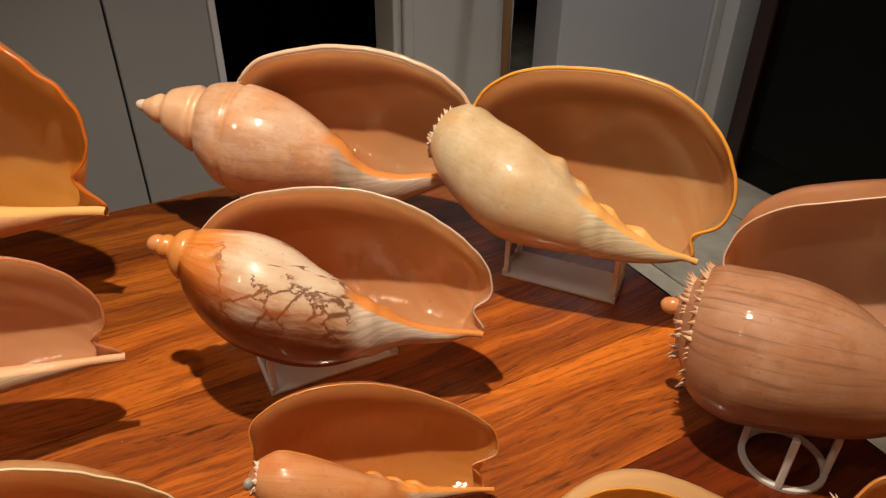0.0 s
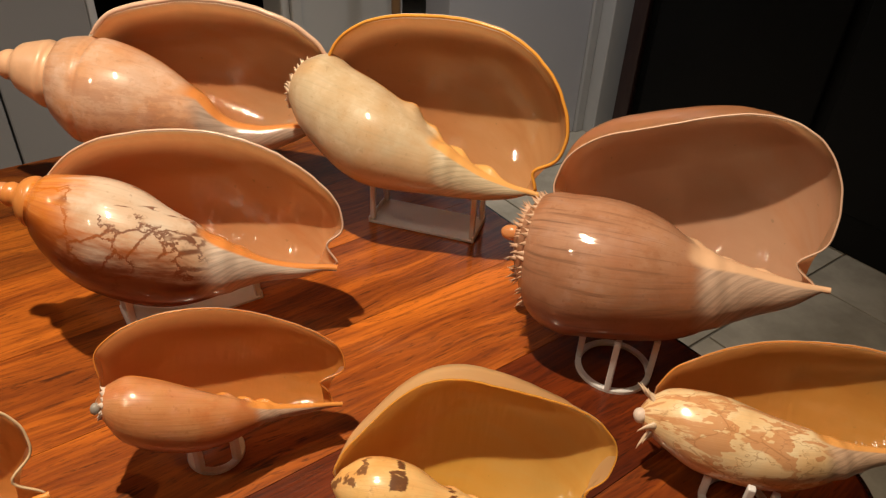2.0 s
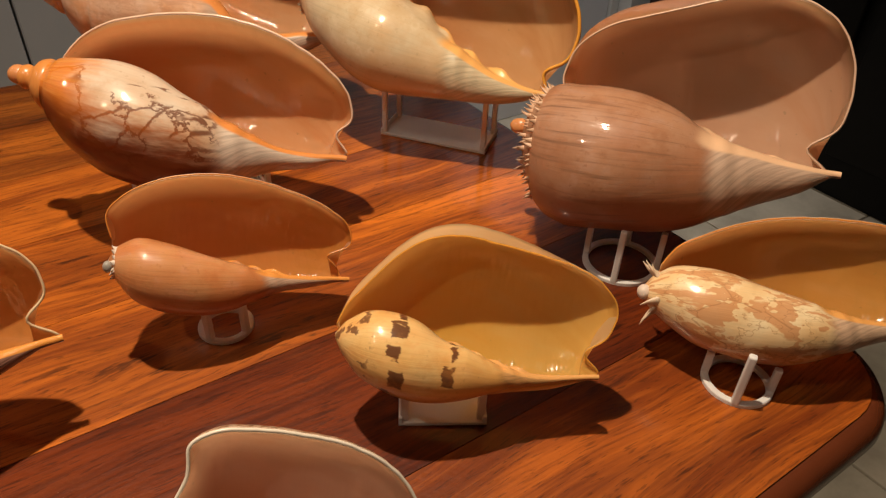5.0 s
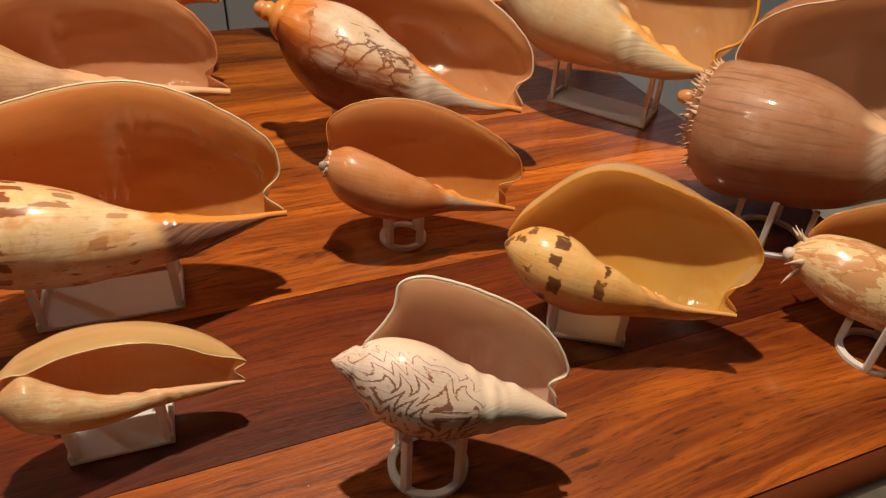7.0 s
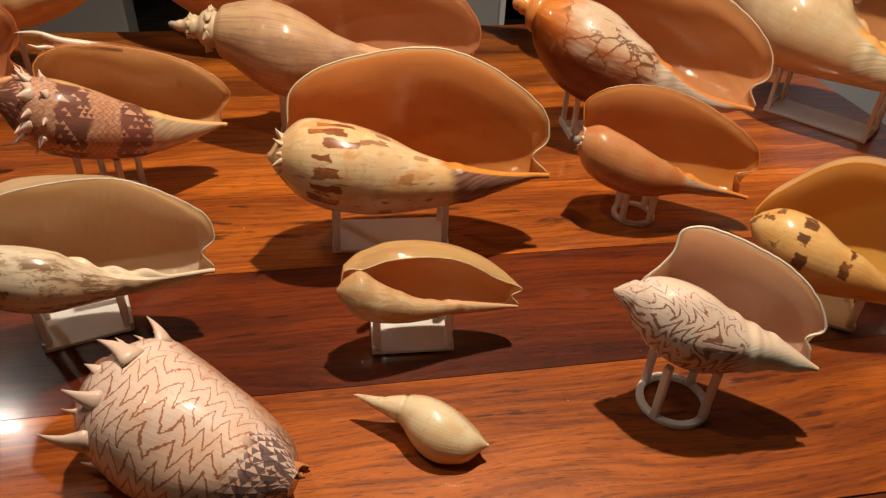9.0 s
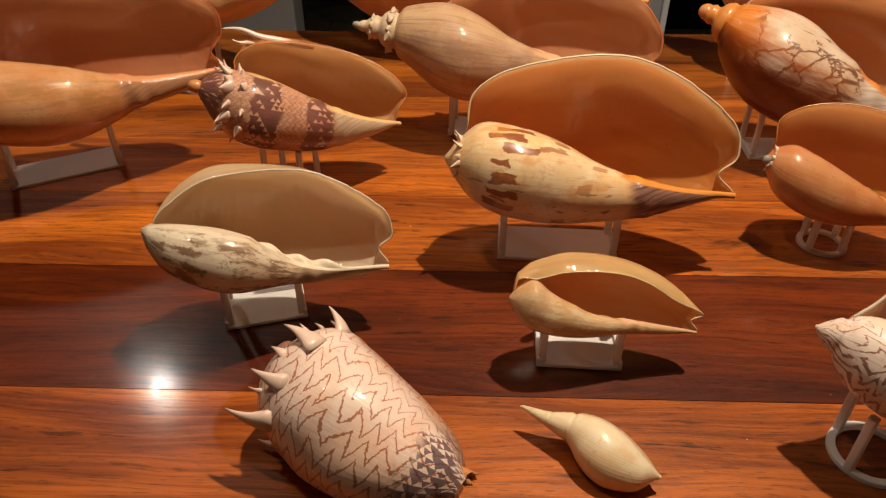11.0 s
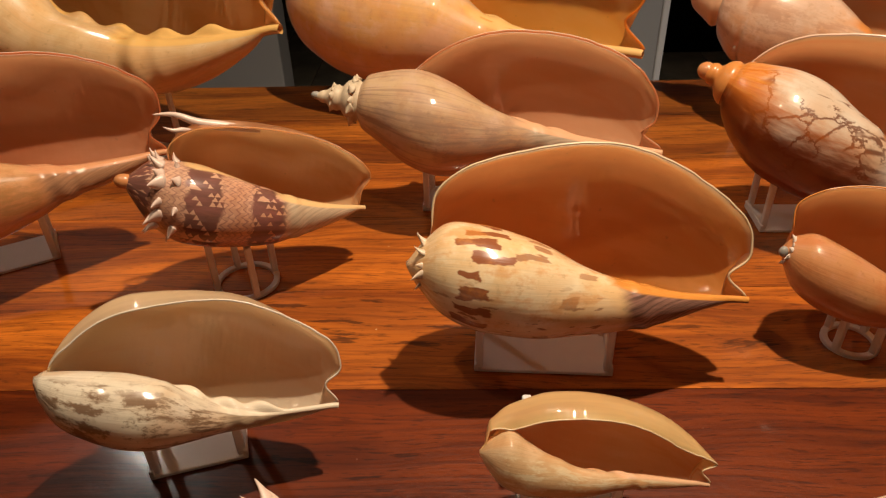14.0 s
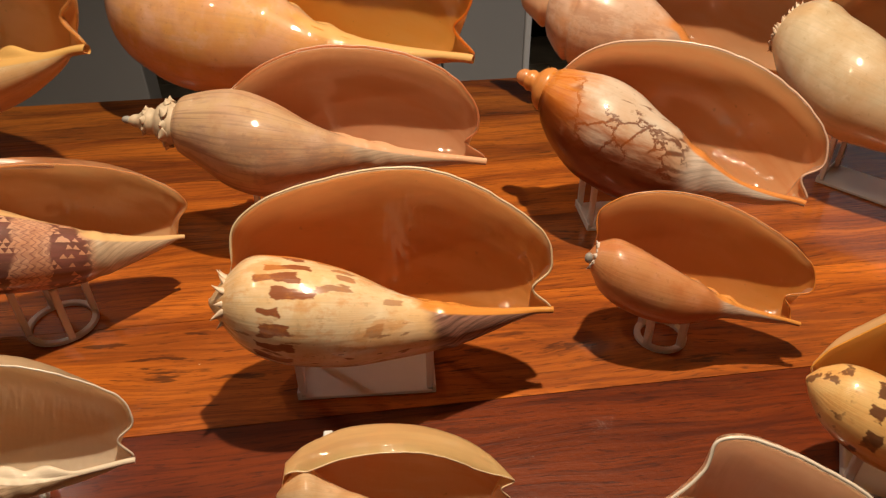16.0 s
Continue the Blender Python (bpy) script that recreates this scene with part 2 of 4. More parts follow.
def outside_material(name, base, second, callus, kind="plain", ink=(0.2, 0.05, 0.02), rough=0.24, amount=1.0, band=None, coat=0.85, grow=0.28, lip=None):
    """The outside: mottled base, growth lines round the whorl, a pattern, glazed callus by the aperture."""
    n = Nodes(name)
    s, turn, glaze = n.split(n.add("Attribute", attr="shell_place").outputs["Vector"])
    where = n.place()
    cloud = n.noise(where, 26.0, 4)
    col = n.mix(n.step(cloud, 0.35, 0.68), base, second)
    wear = n.noise(where, 62.0, 5, 0.62)
    col = n.mix(n.math("MULTIPLY", n.step(wear, 0.50, 0.66), 0.55), col, tuple(min(0.9, 0.08 + 1.0 * c) for c in base))
    col = n.mix(n.math("MULTIPLY", n.step(wear, 0.50, 0.30), 0.45), col, tuple(c * f for c, f in zip(base, (0.80, 0.62, 0.46))))
    wide = n.noise(n.vec(n.math("MULTIPLY", s, 3.2), n.math("MULTIPLY", turn, 4.0), 6.0), 1.0, 2)
    col = n.mix(n.math("MULTIPLY", n.step(wide, 0.46, 0.62), 0.5), col, tuple(c * f for c, f in zip(base, (0.97, 0.72, 0.50))))
    speck = n.noise(where, 210.0, 3, 0.6)
    col = n.mix(n.math("MULTIPLY", n.step(speck, 0.60, 0.72), 0.35), col, tuple(c * f for c, f in zip(base, (0.6, 0.48, 0.38))))
    lines = n.noise(n.vec(n.math("MULTIPLY", s, 2.5), n.math("MULTIPLY", turn, 75.0)), 1.0, 3, 0.6)
    streak = n.noise(n.vec(n.math("MULTIPLY", s, 5.0), n.math("MULTIPLY", turn, 26.0), 5.0), 1.0, 4, 0.65)
    col = n.mix(n.math("MULTIPLY", n.step(lines, 0.5, 0.72), grow), col, tuple(c * 0.62 for c in base))
    warp = n.noise(n.vec(n.math("MULTIPLY", s, 9.0), n.math("MULTIPLY", turn, 18.0), 2.0), 1.0, 3)
    if kind == "zigzag":
        drift = n.noise(n.vec(n.math("MULTIPLY", s, 2.6), n.math("MULTIPLY", turn, 3.5), 3.0), 1.0, 1)
        slow = n.noise(n.vec(n.math("MULTIPLY", s, 3.0), n.math("MULTIPLY", turn, 5.0), 11.0), 1.0, 1)
        saw = n.noise(n.vec(n.math("MULTIPLY", s, 46.0), n.math("MULTIPLY", turn, 120.0), 5.0), 1.0, 2)
        tri = n.math("ABSOLUTE", n.math("SUBTRACT", n.math("FRACT", n.math("ADD", n.math("MULTIPLY", s, 11.0), n.math("MULTIPLY", slow, 2.2 if amount < 0.5 else 5.0))), 0.5))
        row = n.math("ADD", n.math("ADD", n.math("MULTIPLY", turn, 19.0), n.math("MULTIPLY", tri, 2.1)), n.math("ADD", n.math("MULTIPLY", drift, 1.6 if amount < 0.5 else 3.4), n.math("MULTIPLY", saw, 0.55)))
        line = n.math("ABSOLUTE", n.math("SUBTRACT", n.math("FRACT", row), 0.5))
        gate = n.step(streak, *((0.24, 0.32) if amount < 0.5 else (0.36, 0.46)))
        thick = n.math("MULTIPLY", n.step(n.math("SUBTRACT", turn, n.math("MULTIPLY", warp, 0.2)), 0.05, 0.25), 0.13 * amount)
        mask = n.math("MULTIPLY", n.math("SUBTRACT", 1.0, n.step(n.math("SUBTRACT", line, thick), 0.035, 0.085)), gate)
        col = n.mix(n.math("MULTIPLY", mask, 0.88), col, n.mix(n.step(turn, 0.08, 0.3), tuple(min(1.0, c * 1.6) for c in ink), ink))
        dark = n.math("SUBTRACT", 1.0, tents(n, s, turn, warp, 28.0, 42.0, 0.74))
        zone = n.step(n.math("ADD", s, n.math("MULTIPLY", warp, 0.25)), *((0.90, 0.98) if amount < 0.5 else (0.98, 1.02)))
        col = n.mix(n.math("MULTIPLY", n.math("MULTIPLY", dark, zone), 0.85), col, (0.09, 0.05, 0.07))
    elif kind == "dark_tents":
        wave = n.math("ADD", n.math("SINE", n.math("ADD", n.math("MULTIPLY", s, 24.0), n.math("MULTIPLY", warp, 1.6))), n.math("MULTIPLY", n.math("SUBTRACT", streak, 0.5), 1.2))
        stripe = n.step(wave, -0.35, 0.15)  # two broad dark girdles with paler ground between
        share = n.math("ADD", 0.68, n.math("MULTIPLY", stripe, -0.45))
        small = n.math("SUBTRACT", 1.0, tents(n, s, turn, warp, 40.0, 64.0, share))
        large = n.math("SUBTRACT", 1.0, tents(n, s, turn, warp, 20.0, 34.0, n.math("SUBTRACT", share, 0.1)))
        mask = n.math("MULTIPLY", n.math("MULTIPLY", small, large), n.math("ADD", 0.25, n.math("MULTIPLY", stripe, 0.75)))
        col = n.mix(n.math("MULTIPLY", mask, 0.88), col, n.mix(n.step(streak, 0.4, 0.65), ink, tuple(c * 1.8 for c in ink)))
        fine = n.math("ABSOLUTE", n.math("SUBTRACT", n.math("FRACT", n.math("ADD", n.math("MULTIPLY", s, 38.0), n.math("ADD", n.math("MULTIPLY", n.math("PINGPONG", n.math("MULTIPLY", turn, 40.0), 0.5), 1.6), n.math("MULTIPLY", warp, 2.0)))), 0.5))
        col = n.mix(n.math("MULTIPLY", n.math("MULTIPLY", n.math("SUBTRACT", 1.0, n.step(fine, 0.07, 0.16)), n.math("SUBTRACT", 1.0, stripe)), 0.6), col, tuple(c * 2.2 for c in ink))
    elif kind in ("bars", "spots"):
        columns, rate, width, tall = {"bars": ((0.20, 0.36, 0.47), 19.0, 0.068, 0.24), "spots": ((0.22, 0.43), 10.0, 0.030, 0.30)}[kind]
        for which, middle in enumerate(columns):
            row = n.math("ADD", n.math("ADD", n.math("MULTIPLY", turn, rate), n.math("MULTIPLY", warp, 1.5)), 0.37 * which)
            dice = n.add("TexWhiteNoise")
            n.put(dice.inputs["Vector"], n.vec(n.math("FLOOR", row), 3.0 + which, 1.0))
            one, two, three = n.split(dice.outputs["Color"])
            off = n.math("ADD", n.math("SUBTRACT", s, middle), n.math("MULTIPLY", n.math("SUBTRACT", one, 0.5), width * 1.3))
            off = n.math("ABSOLUTE", n.math("ADD", off, n.math("MULTIPLY", n.math("SUBTRACT", streak, 0.5), 0.06)))
            reach = n.math("MULTIPLY", n.math("ADD", n.math("MULTIPLY", two, 0.8), 0.35), width * (1.0, 0.75, 0.5)[which])
            long = n.math("SUBTRACT", 1.0, n.step(n.math("SUBTRACT", off, reach), -0.003, 0.004))
            high = n.math("SUBTRACT", 1.0, n.step(n.math("ABSOLUTE", n.math("SUBTRACT", n.math("FRACT", row), 0.5)), tall, tall + 0.10))
            keep = n.math("MULTIPLY", n.math("GREATER_THAN", three, (0.10, 0.40, 0.5)[which]), (1.0, 0.75, 0.6)[which] if kind == "bars" else 1.0)
            col = n.mix(n.math("MULTIPLY", n.math("MULTIPLY", n.math("MULTIPLY", long, high), keep), 0.9), col, ink)
        tinge = n.step(n.noise(n.vec(n.math("MULTIPLY", s, 9.0), n.math("MULTIPLY", turn, 14.0), 7.0), 1.0, 5, 0.65), 0.50, 0.63)
        col = n.mix(n.math("MULTIPLY", tinge, 0.5 if kind == "bars" else 0.25), col, (0.66, 0.26, 0.06))
        if kind == "bars":
            stain = n.math("MULTIPLY", n.step(n.noise(n.vec(n.math("MULTIPLY", s, 14.0), n.math("MULTIPLY", turn, 46.0), 2.0), 1.0, 4, 0.6), 0.60, 0.66), n.step(turn, 0.2, 0.4))
            col = n.mix(n.math("MULTIPLY", stain, 0.8), col, ink)
        else:
            smear = n.math("MULTIPLY", n.step(n.noise(where, 120.0, 3), 0.56, 0.62), n.math("SUBTRACT", 1.0, n.step(n.math("ABSOLUTE", n.math("SUBTRACT", s, 0.06)), 0.05, 0.10)))
            col = n.mix(n.math("MULTIPLY", smear, 0.8), col, ink)
    elif kind == "patches":
        tri = n.math("ABSOLUTE", n.math("SUBTRACT", n.math("FRACT", n.math("ADD", n.math("MULTIPLY", turn, 6.0), n.math("MULTIPLY", warp, 1.6))), 0.5))
        row = n.math("FRACT", n.math("ADD", n.math("MULTIPLY", s, 3.9), n.math("MULTIPLY", warp, 1.8)))
        mask = n.math("MULTIPLY", n.step(n.math("SUBTRACT", row, n.math("MULTIPLY", tri, 1.5)), 0.10, 0.16), n.step(streak, 0.34, 0.46))
        col = n.mix(n.math("MULTIPLY", mask, 0.75), col, ink)
        edge = n.math("SUBTRACT", 1.0, n.step(n.crack(n.vec(n.math("MULTIPLY", s, 6.0), n.math("MULTIPLY", turn, 7.5), n.math("MULTIPLY", warp, 3.0)), 1.0), 0.006, 0.025))
        col = n.mix(n.math("MULTIPLY", edge, 0.5), col, tuple(c * 0.6 for c in ink))
    elif kind == "branches":
        bend = n.math("MULTIPLY", n.noise(n.vec(n.math("MULTIPLY", s, 30.0), n.math("MULTIPLY", turn, 36.0), 1.7), 1.0, 4, 0.65), 0.95)
        net = n.crack(n.vec(n.math("ADD", n.math("MULTIPLY", s, 11.0), bend), n.math("SUBTRACT", n.math("MULTIPLY", turn, 17.0), bend), 0.3), 1.0)
        gate = n.noise(n.vec(n.math("MULTIPLY", s, 5.5), n.math("MULTIPLY", turn, 7.0), 4.2), 1.0, 3, 0.6)
        mask = n.math("MULTIPLY", n.math("SUBTRACT", 1.0, n.step(net, 0.02, 0.07)), n.step(gate, 0.44, 0.50))
        col = n.mix(n.math("MULTIPLY", mask, 0.85), col, ink)
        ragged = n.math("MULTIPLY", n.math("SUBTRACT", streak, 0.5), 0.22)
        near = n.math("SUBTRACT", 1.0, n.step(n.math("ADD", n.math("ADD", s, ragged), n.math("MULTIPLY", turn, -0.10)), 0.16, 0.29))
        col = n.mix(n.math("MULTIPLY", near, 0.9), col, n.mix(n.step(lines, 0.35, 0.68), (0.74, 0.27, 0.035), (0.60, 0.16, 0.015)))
        # red-brown from the side down, darkest underneath
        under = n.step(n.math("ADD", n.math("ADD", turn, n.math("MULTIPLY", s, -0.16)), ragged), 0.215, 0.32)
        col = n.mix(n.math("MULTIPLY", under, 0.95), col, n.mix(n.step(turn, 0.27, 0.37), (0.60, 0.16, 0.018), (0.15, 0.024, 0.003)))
    elif kind == "worn":
        stain = n.step(streak, 0.56, 0.70)
        col = n.mix(n.math("MULTIPLY", stain, 0.75 * amount), col, ink)
        crust = n.math("MULTIPLY", n.step(n.noise(n.vec(n.math("MULTIPLY", s, 8.0), n.math("MULTIPLY", turn, 16.0), 9.0), 1.0, 6, 0.7), 0.48, 0.57), n.step(n.math("ADD", turn, n.math("MULTIPLY", warp, 0.16)), 0.26, 0.38))
        col = n.mix(n.math("MULTIPLY", crust, 0.8 * amount), col, ink)
    if band is not None:
        twist = n.noise(n.vec(n.math("ADD", n.math("MULTIPLY", s, 60.0), n.math("MULTIPLY", turn, 55.0)), n.math("MULTIPLY", turn, 6.0), 3.0), 1.0, 3, 0.6)
        zone = n.step(n.math("ADD", n.math("SUBTRACT", s, n.math("MULTIPLY", turn, 0.16)), n.math("MULTIPLY", warp, 0.05)), 0.57, 0.63)
        col = n.mix(zone, col, n.mix(n.step(twist, 0.36, 0.64), tuple(c * 0.82 for c in band), tuple(min(0.8, c * (1.2 if band[0] > 0.3 else 2.2)) for c in band)))
        lines = n.math("ADD", lines, n.math("MULTIPLY", zone, twist))
    if lip is not None:
        col = n.mix(n.step(n.math("ADD", turn, n.math("MULTIPLY", lines, 0.05)), 0.86, 0.95), col, n.mix(n.step(lines, 0.35, 0.7), lip, tuple(c * 0.75 for c in lip)))
    col = n.mix(n.step(glaze, 0.35, 0.75), col, callus)
    bump = n.math("ADD", n.math("MULTIPLY", lines, 0.8), n.math("MULTIPLY", cloud, 0.5))
    return n.end(col, n.math("ADD", rough + 0.02, n.math("MULTIPLY", streak, 0.14)), 0, bump, 0.2, 0.0012, coat, 0.05, (1.0, 0.84, 0.66), n.math("ADD", 0.06, n.math("MULTIPLY", n.step(turn, 0.52, 0.70), 0.66)), 0.2)


# ---- mesh helpers ----


def part(name, bm, material, parent, label="", smooth=True):
    mesh = bpy.data.meshes.new(name)
    bm.normal_update()
    bm.to_mesh(mesh)
    bm.free()
    return part_mesh(name, mesh, material, parent, label, smooth)


def part_mesh(name, mesh, material, parent, label="", smooth=True):
    if not mesh.materials:
        mesh.materials.append(material)
    if smooth:
        mesh.polygons.foreach_set("use_smooth", [True] * len(mesh.polygons))
    ob = new(name, mesh)
    ob.parent = parent
    if label:
        tagged(ob, label)
    return ob


def thing(name, m, label, category, group="", kind=""):
    ob = new(name)
    ob.empty_display_size = 0.02
    ob.matrix_basis = m
    return tagged(ob, label, category, group, kind)


def box(bm, size, at, bevel=0.0, turn=None):
    made = bmesh.ops.create_cube(bm, size=1.0, matrix=Matrix.Translation(at) @ (turn or Matrix()) @ Matrix.Diagonal((*size, 1)))
    if bevel:
        edges = list({e for v in made["verts"] for e in v.link_edges})
        bmesh.ops.bevel(bm, geom=edges, offset=bevel, segments=2, profile=0.5, affect="EDGES")
    return bm


def tube_mesh(name, points, radii, sides=10, closed=False):
    """A round bar along points, rounded off at its ends."""
    pts, n = [Vector(p) for p in points], len(points)
    verts, faces = [], []
    for i, p in enumerate(pts):
        along = (pts[min(i + 1, n - 1)] - pts[max(i - 1, 0)]).normalized()
        side = along.cross(Vector((0.31, 0.22, 0.92))).normalized()
        over = side.cross(along)
        for k in range(sides):
            a = 2 * math.pi * k / sides
            verts.append(p + radii[i] * (math.cos(a) * side + math.sin(a) * over))
    for i in range(n - 1):
        for k in range(sides):
            j = (k + 1) % sides
            faces.append((i * sides + k, i * sides + j, (i + 1) * sides + j, (i + 1) * sides + k))
    faces += [tuple(range(sides))[::-1], tuple((n - 1) * sides + k for k in range(sides))]
    mesh = bpy.data.meshes.new(name)
    mesh.from_pydata(verts, [], faces)
    return mesh


def glide(values, x):
    """A smooth curve through evenly spaced values, at x from 0 to 1 (numpy)."""
    v = np.asarray(values, float)
    n = len(v) - 1
    p = np.clip(np.asarray(x, float), 0, 1) * n
    i = np.clip(np.floor(p).astype(int), 0, n - 1)
    t = p - i
    a, b, c, d = v[np.clip(i - 1, 0, n)], v[i], v[i + 1], v[np.clip(i + 2, 0, n)]
    return b + 0.5 * t * (c - a + t * (2 * a - 5 * b + 4 * c - d + t * (3 * (b - c) + d - a)))


def ramp(x, low, high):
    t = np.clip((x - low) / (high - low), 0, 1)
    return t * t * (3 - 2 * t)


# ---- shells ----
SHELF = 0.75  # height of the table top


class Shell:
    """A volute shell: a sheet rolled round its axis that opens into an aperture with a flared lip.

    crest, belly: radii over and under the axis from apex to canal, in shell lengths; lip: the flared edge
    as (along, out) pairs; curl: degrees by which the lip turns over towards the opening."""

    def __init__(self, name, label, apex, tip, up, crest, belly, lip, looks, suture=None, curl=20.0, over=0.0, spire_look=None, notch=0.012, folds=(), fold=0.018,
                 spire=0.0, spire_rings=(), wall=0.009, knobs=0, closed=False, ripple=0.0, lip_look=None, seed=1, back=1.6, rim=0.38, jagged=0.0004, fold_width=0.026, dip=0.045, fade=(0.5, 0.95), rope=0.007, wash=28, flat=0.70):
        apex, tip = Vector(apex), Vector(tip)
        self.length = size = (tip - apex).length
        ax = (tip - apex).normalized()
        az = Vector(up)
        az = (az - ax * az.dot(ax)).normalized()
        ay = az.cross(ax)
        m = Matrix((ax, ay, az)).transposed().to_4x4()
        m.translation = apex
        self.matrix = m
        self.thing = thing(name, m, label, "seashell", "shells on the table")
        self.looks, self.flat = looks, 1.0 if closed else flat
        outer, lining = looks[0], looks[1]
        nu, na = 150, 112
        u = np.linspace(0, 1, nu) ** 1.0
        end = 360.0 + curl
        lo = -110.0
        a = np.linspace(lo, end, na)
        u0 = suture if suture is not None else max(lip[0][0], 0.02)
        crest_r = glide(crest, u)
        drop = np.minimum(0, crest_r - 0.016)
        top, low = np.maximum(crest_r - drop, 0.004), np.maximum(glide(belly, u) + drop, 0.004)
        for at, depth, width in spire_rings:
            groove = 1 - depth * np.exp(-((u - at) / width) ** 2)
            top, low = top * groove, low * groove
        cap = np.sqrt(np.clip(u / 0.03, 0, 1))
        top, low = top * cap, low * cap
        w = np.clip((u - u0) / (1 - u0), 0, 1)
        lip_s = np.where(u < u0, u, glide([p[0] for p in lip], w))
        lip_r = np.where(u < u0, top, glide([p[1] for p in lip], w) - drop)
        lip_r = np.maximum(lip_r, 0.01)
        lip_s = lip_s - np.where(u < u0, 0, dip * np.exp(-((w - 0.955) / 0.026) ** 2))  # the siphon's notch
        if closed:
            lip_s, lip_r = u.copy(), top.copy()
        U, A = np.meshgrid(u, a, indexing="ij")
        T, B, D = top[:, None], low[:, None], drop[:, None]
        LS, LR = lip_s[:, None], lip_r[:, None]
        half = (1 - np.cos(np.radians(np.clip(A, 0, 180)))) / 2
        W = np.clip((A - 180) / (end - 180), 0, 1)
        R = T + (B - T) * half
        R = np.where(A > 180, B + (LR - B) * np.clip((A - 180) / 180, 0, 1) ** back, R)
        if curl and not closed:  # the lip turns over towards the opening and comes down by `over`
            past = np.clip((A - 360) / curl, 0, 1)
            fall = over * (0.35 + 0.65 * ramp(w, 0.0, 0.12)) * (1 - ramp(w, *fade))
            held = np.maximum(LR - np.where(u < u0, 0, fall)[:, None] * past**1.3, 0.008) / np.cos(np.radians(np.clip(A - 360, 0, 60)))
            R = np.where((A > 360) & (U >= u0), held, R)
        inside = np.clip(-A / 110, 0, 1)
        R = R * (1 - 0.3 * inside - (0.06 * ramp(inside, 0, 0.2) if closed else 0))
        S = U + (LS - U) * W**2
        S = S - notch * ramp(U, 0.8, 1.0) * np.sin(np.pi * np.clip(W, 0, 1)) ** 1.3
        for at in folds:
            bump = np.exp(-((U - at - 0.0006 * A) / fold_width) ** 2) * ramp(A, -100, -60) * (1 - ramp(A, 5, 60))
            R = R + fold * bump
        if rope and not closed:  # the twisted band round the canal
            bare = ramp(A, 20, 50) * (1 - ramp(A, 150, 200))
            line = U - 0.16 * A / 360 - 0.63
            R = R + rope * bare * (np.exp(-(line / 0.022) ** 2) + 0.35 * np.exp(-((line - 0.055) / 0.016) ** 2) - 0.5 * np.exp(-((line + 0.045) / 0.02) ** 2))
        if ripple:
            R = R * (1 + ripple * np.sin(np.radians(A) * 22 + U * 9) * ramp(U, 0.04, 0.2) * (1 - ramp(U, 0.25, 0.5)) * (1 - W**3))
        rng = np.random.RandomState(seed)
        for _ in range(7):
            fu, fa, ph = rng.uniform(4, 16), rng.randint(1, 6), rng.uniform(0, 6.28)
            R = R * (1 + 0.006 * np.sin(fu * U + np.radians(A) * fa + ph) * ramp(U, 0.05, 0.3))
        jag = sum(np.sin(u * f + p) for f, p in ((47, 1.0 + seed), (83, 2.0), (139, 0.4))) * jagged
        if not closed:
            S = S + (jag * ramp(u, u0 + 0.03, u0 + 0.15))[:, None] * W**6
            R = R + (jag * ramp(u, u0 + 0.03, u0 + 0.15))[:, None] * W**6
        self.S, self.R, self.A, self.D = S, R, A, np.broadcast_to(D, S.shape)
        self.u, self.a, self.u0 = u, a, u0
        P = self.points(S, R, A, self.D) * size
        glaze = ramp(U, u0 - 0.02, u0 + 0.12) * (1 - ramp(A, wash - 33, wash)) + 0.95 * ramp(U, 0.50, 0.66) * (1 - ramp(A, 82, 104))
        if closed:
            glaze = glaze * 0
        tint = np.stack([U, A / 360.0, np.clip(glaze, 0, 1)], -1)
        rows = np.arange(nu - 1)
        split = int(spire * (nu - 1))
        if split > 1:
            self.sheet("spire", P, tint, rows[:split], np.arange(na - 1), spire_look or outer)
        self.body = self.sheet("body_whorl", P, tint, rows[split:], np.arange(na - 1), outer)
        if closed:
            return
        # the glazed inside, a wall's thickness further in, closed round the canal's edge
        first = int(np.searchsorted(a, 75))
        thin = wall * ramp(A, 75, 140)
        Q = self.points(S, np.maximum(R - thin, R * 0.3), A, self.D) * size
        lip_mark = np.stack([S, A / 360.0, np.maximum(W, ramp(U, 0.95, 1.0) * ramp(A, 180, 230))], -1)
        skip = rows[max(int(u0 * (nu - 1)) - 4, 0):]
        self.sheet("aperture_lining", Q, lip_mark, skip, np.arange(first, na - 1), lining, flip=True)
        # the rounded edge of the lip and of the canal
        k0 = int(np.ceil(u0 * (nu - 1)))
        edge = [(P[i, -1] + Q[i, -1]) / 2 for i in range(k0, nu)]
        edge += [(P[-1, j] + Q[-1, j]) / 2 for j in range(na - 2, int(np.searchsorted(a, 150)), -2)]
        fat = wall * size * rim
        radii = [fat * min(1, 0.35 + 0.16 * i) for i in range(len(edge))]
        tail = 10
        for i in range(tail):
            radii[-1 - i] *= 0.35 + 0.065 * i
        part_mesh("lip_edge", tube_mesh("lip_edge", edge, radii, 8), lip_look or lining, self.thing)

    def points(self, S, R, A, D):
        r = np.radians(A)
        back = np.where((A > 180) & (A < 360), self.flat, 1.0)  # the back of a flared shell is shallow
        return np.stack([S, -R * np.sin(r) * back, D + R * np.cos(r)], -1)

    def sheet(self, name, P, tint, rows, cols, material, flip=False):
        r0, r1, c0, c1 = rows[0], rows[-1] + 2, cols[0], cols[-1] + 2
        block, colour = P[r0:r1, c0:c1], tint[r0:r1, c0:c1]
        n, k = block.shape[:2]
        index = np.arange(n * k).reshape(n, k)
        quads = np.stack([index[:-1, :-1], index[1:, :-1], index[1:, 1:], index[:-1, 1:]], -1).reshape(-1, 4)
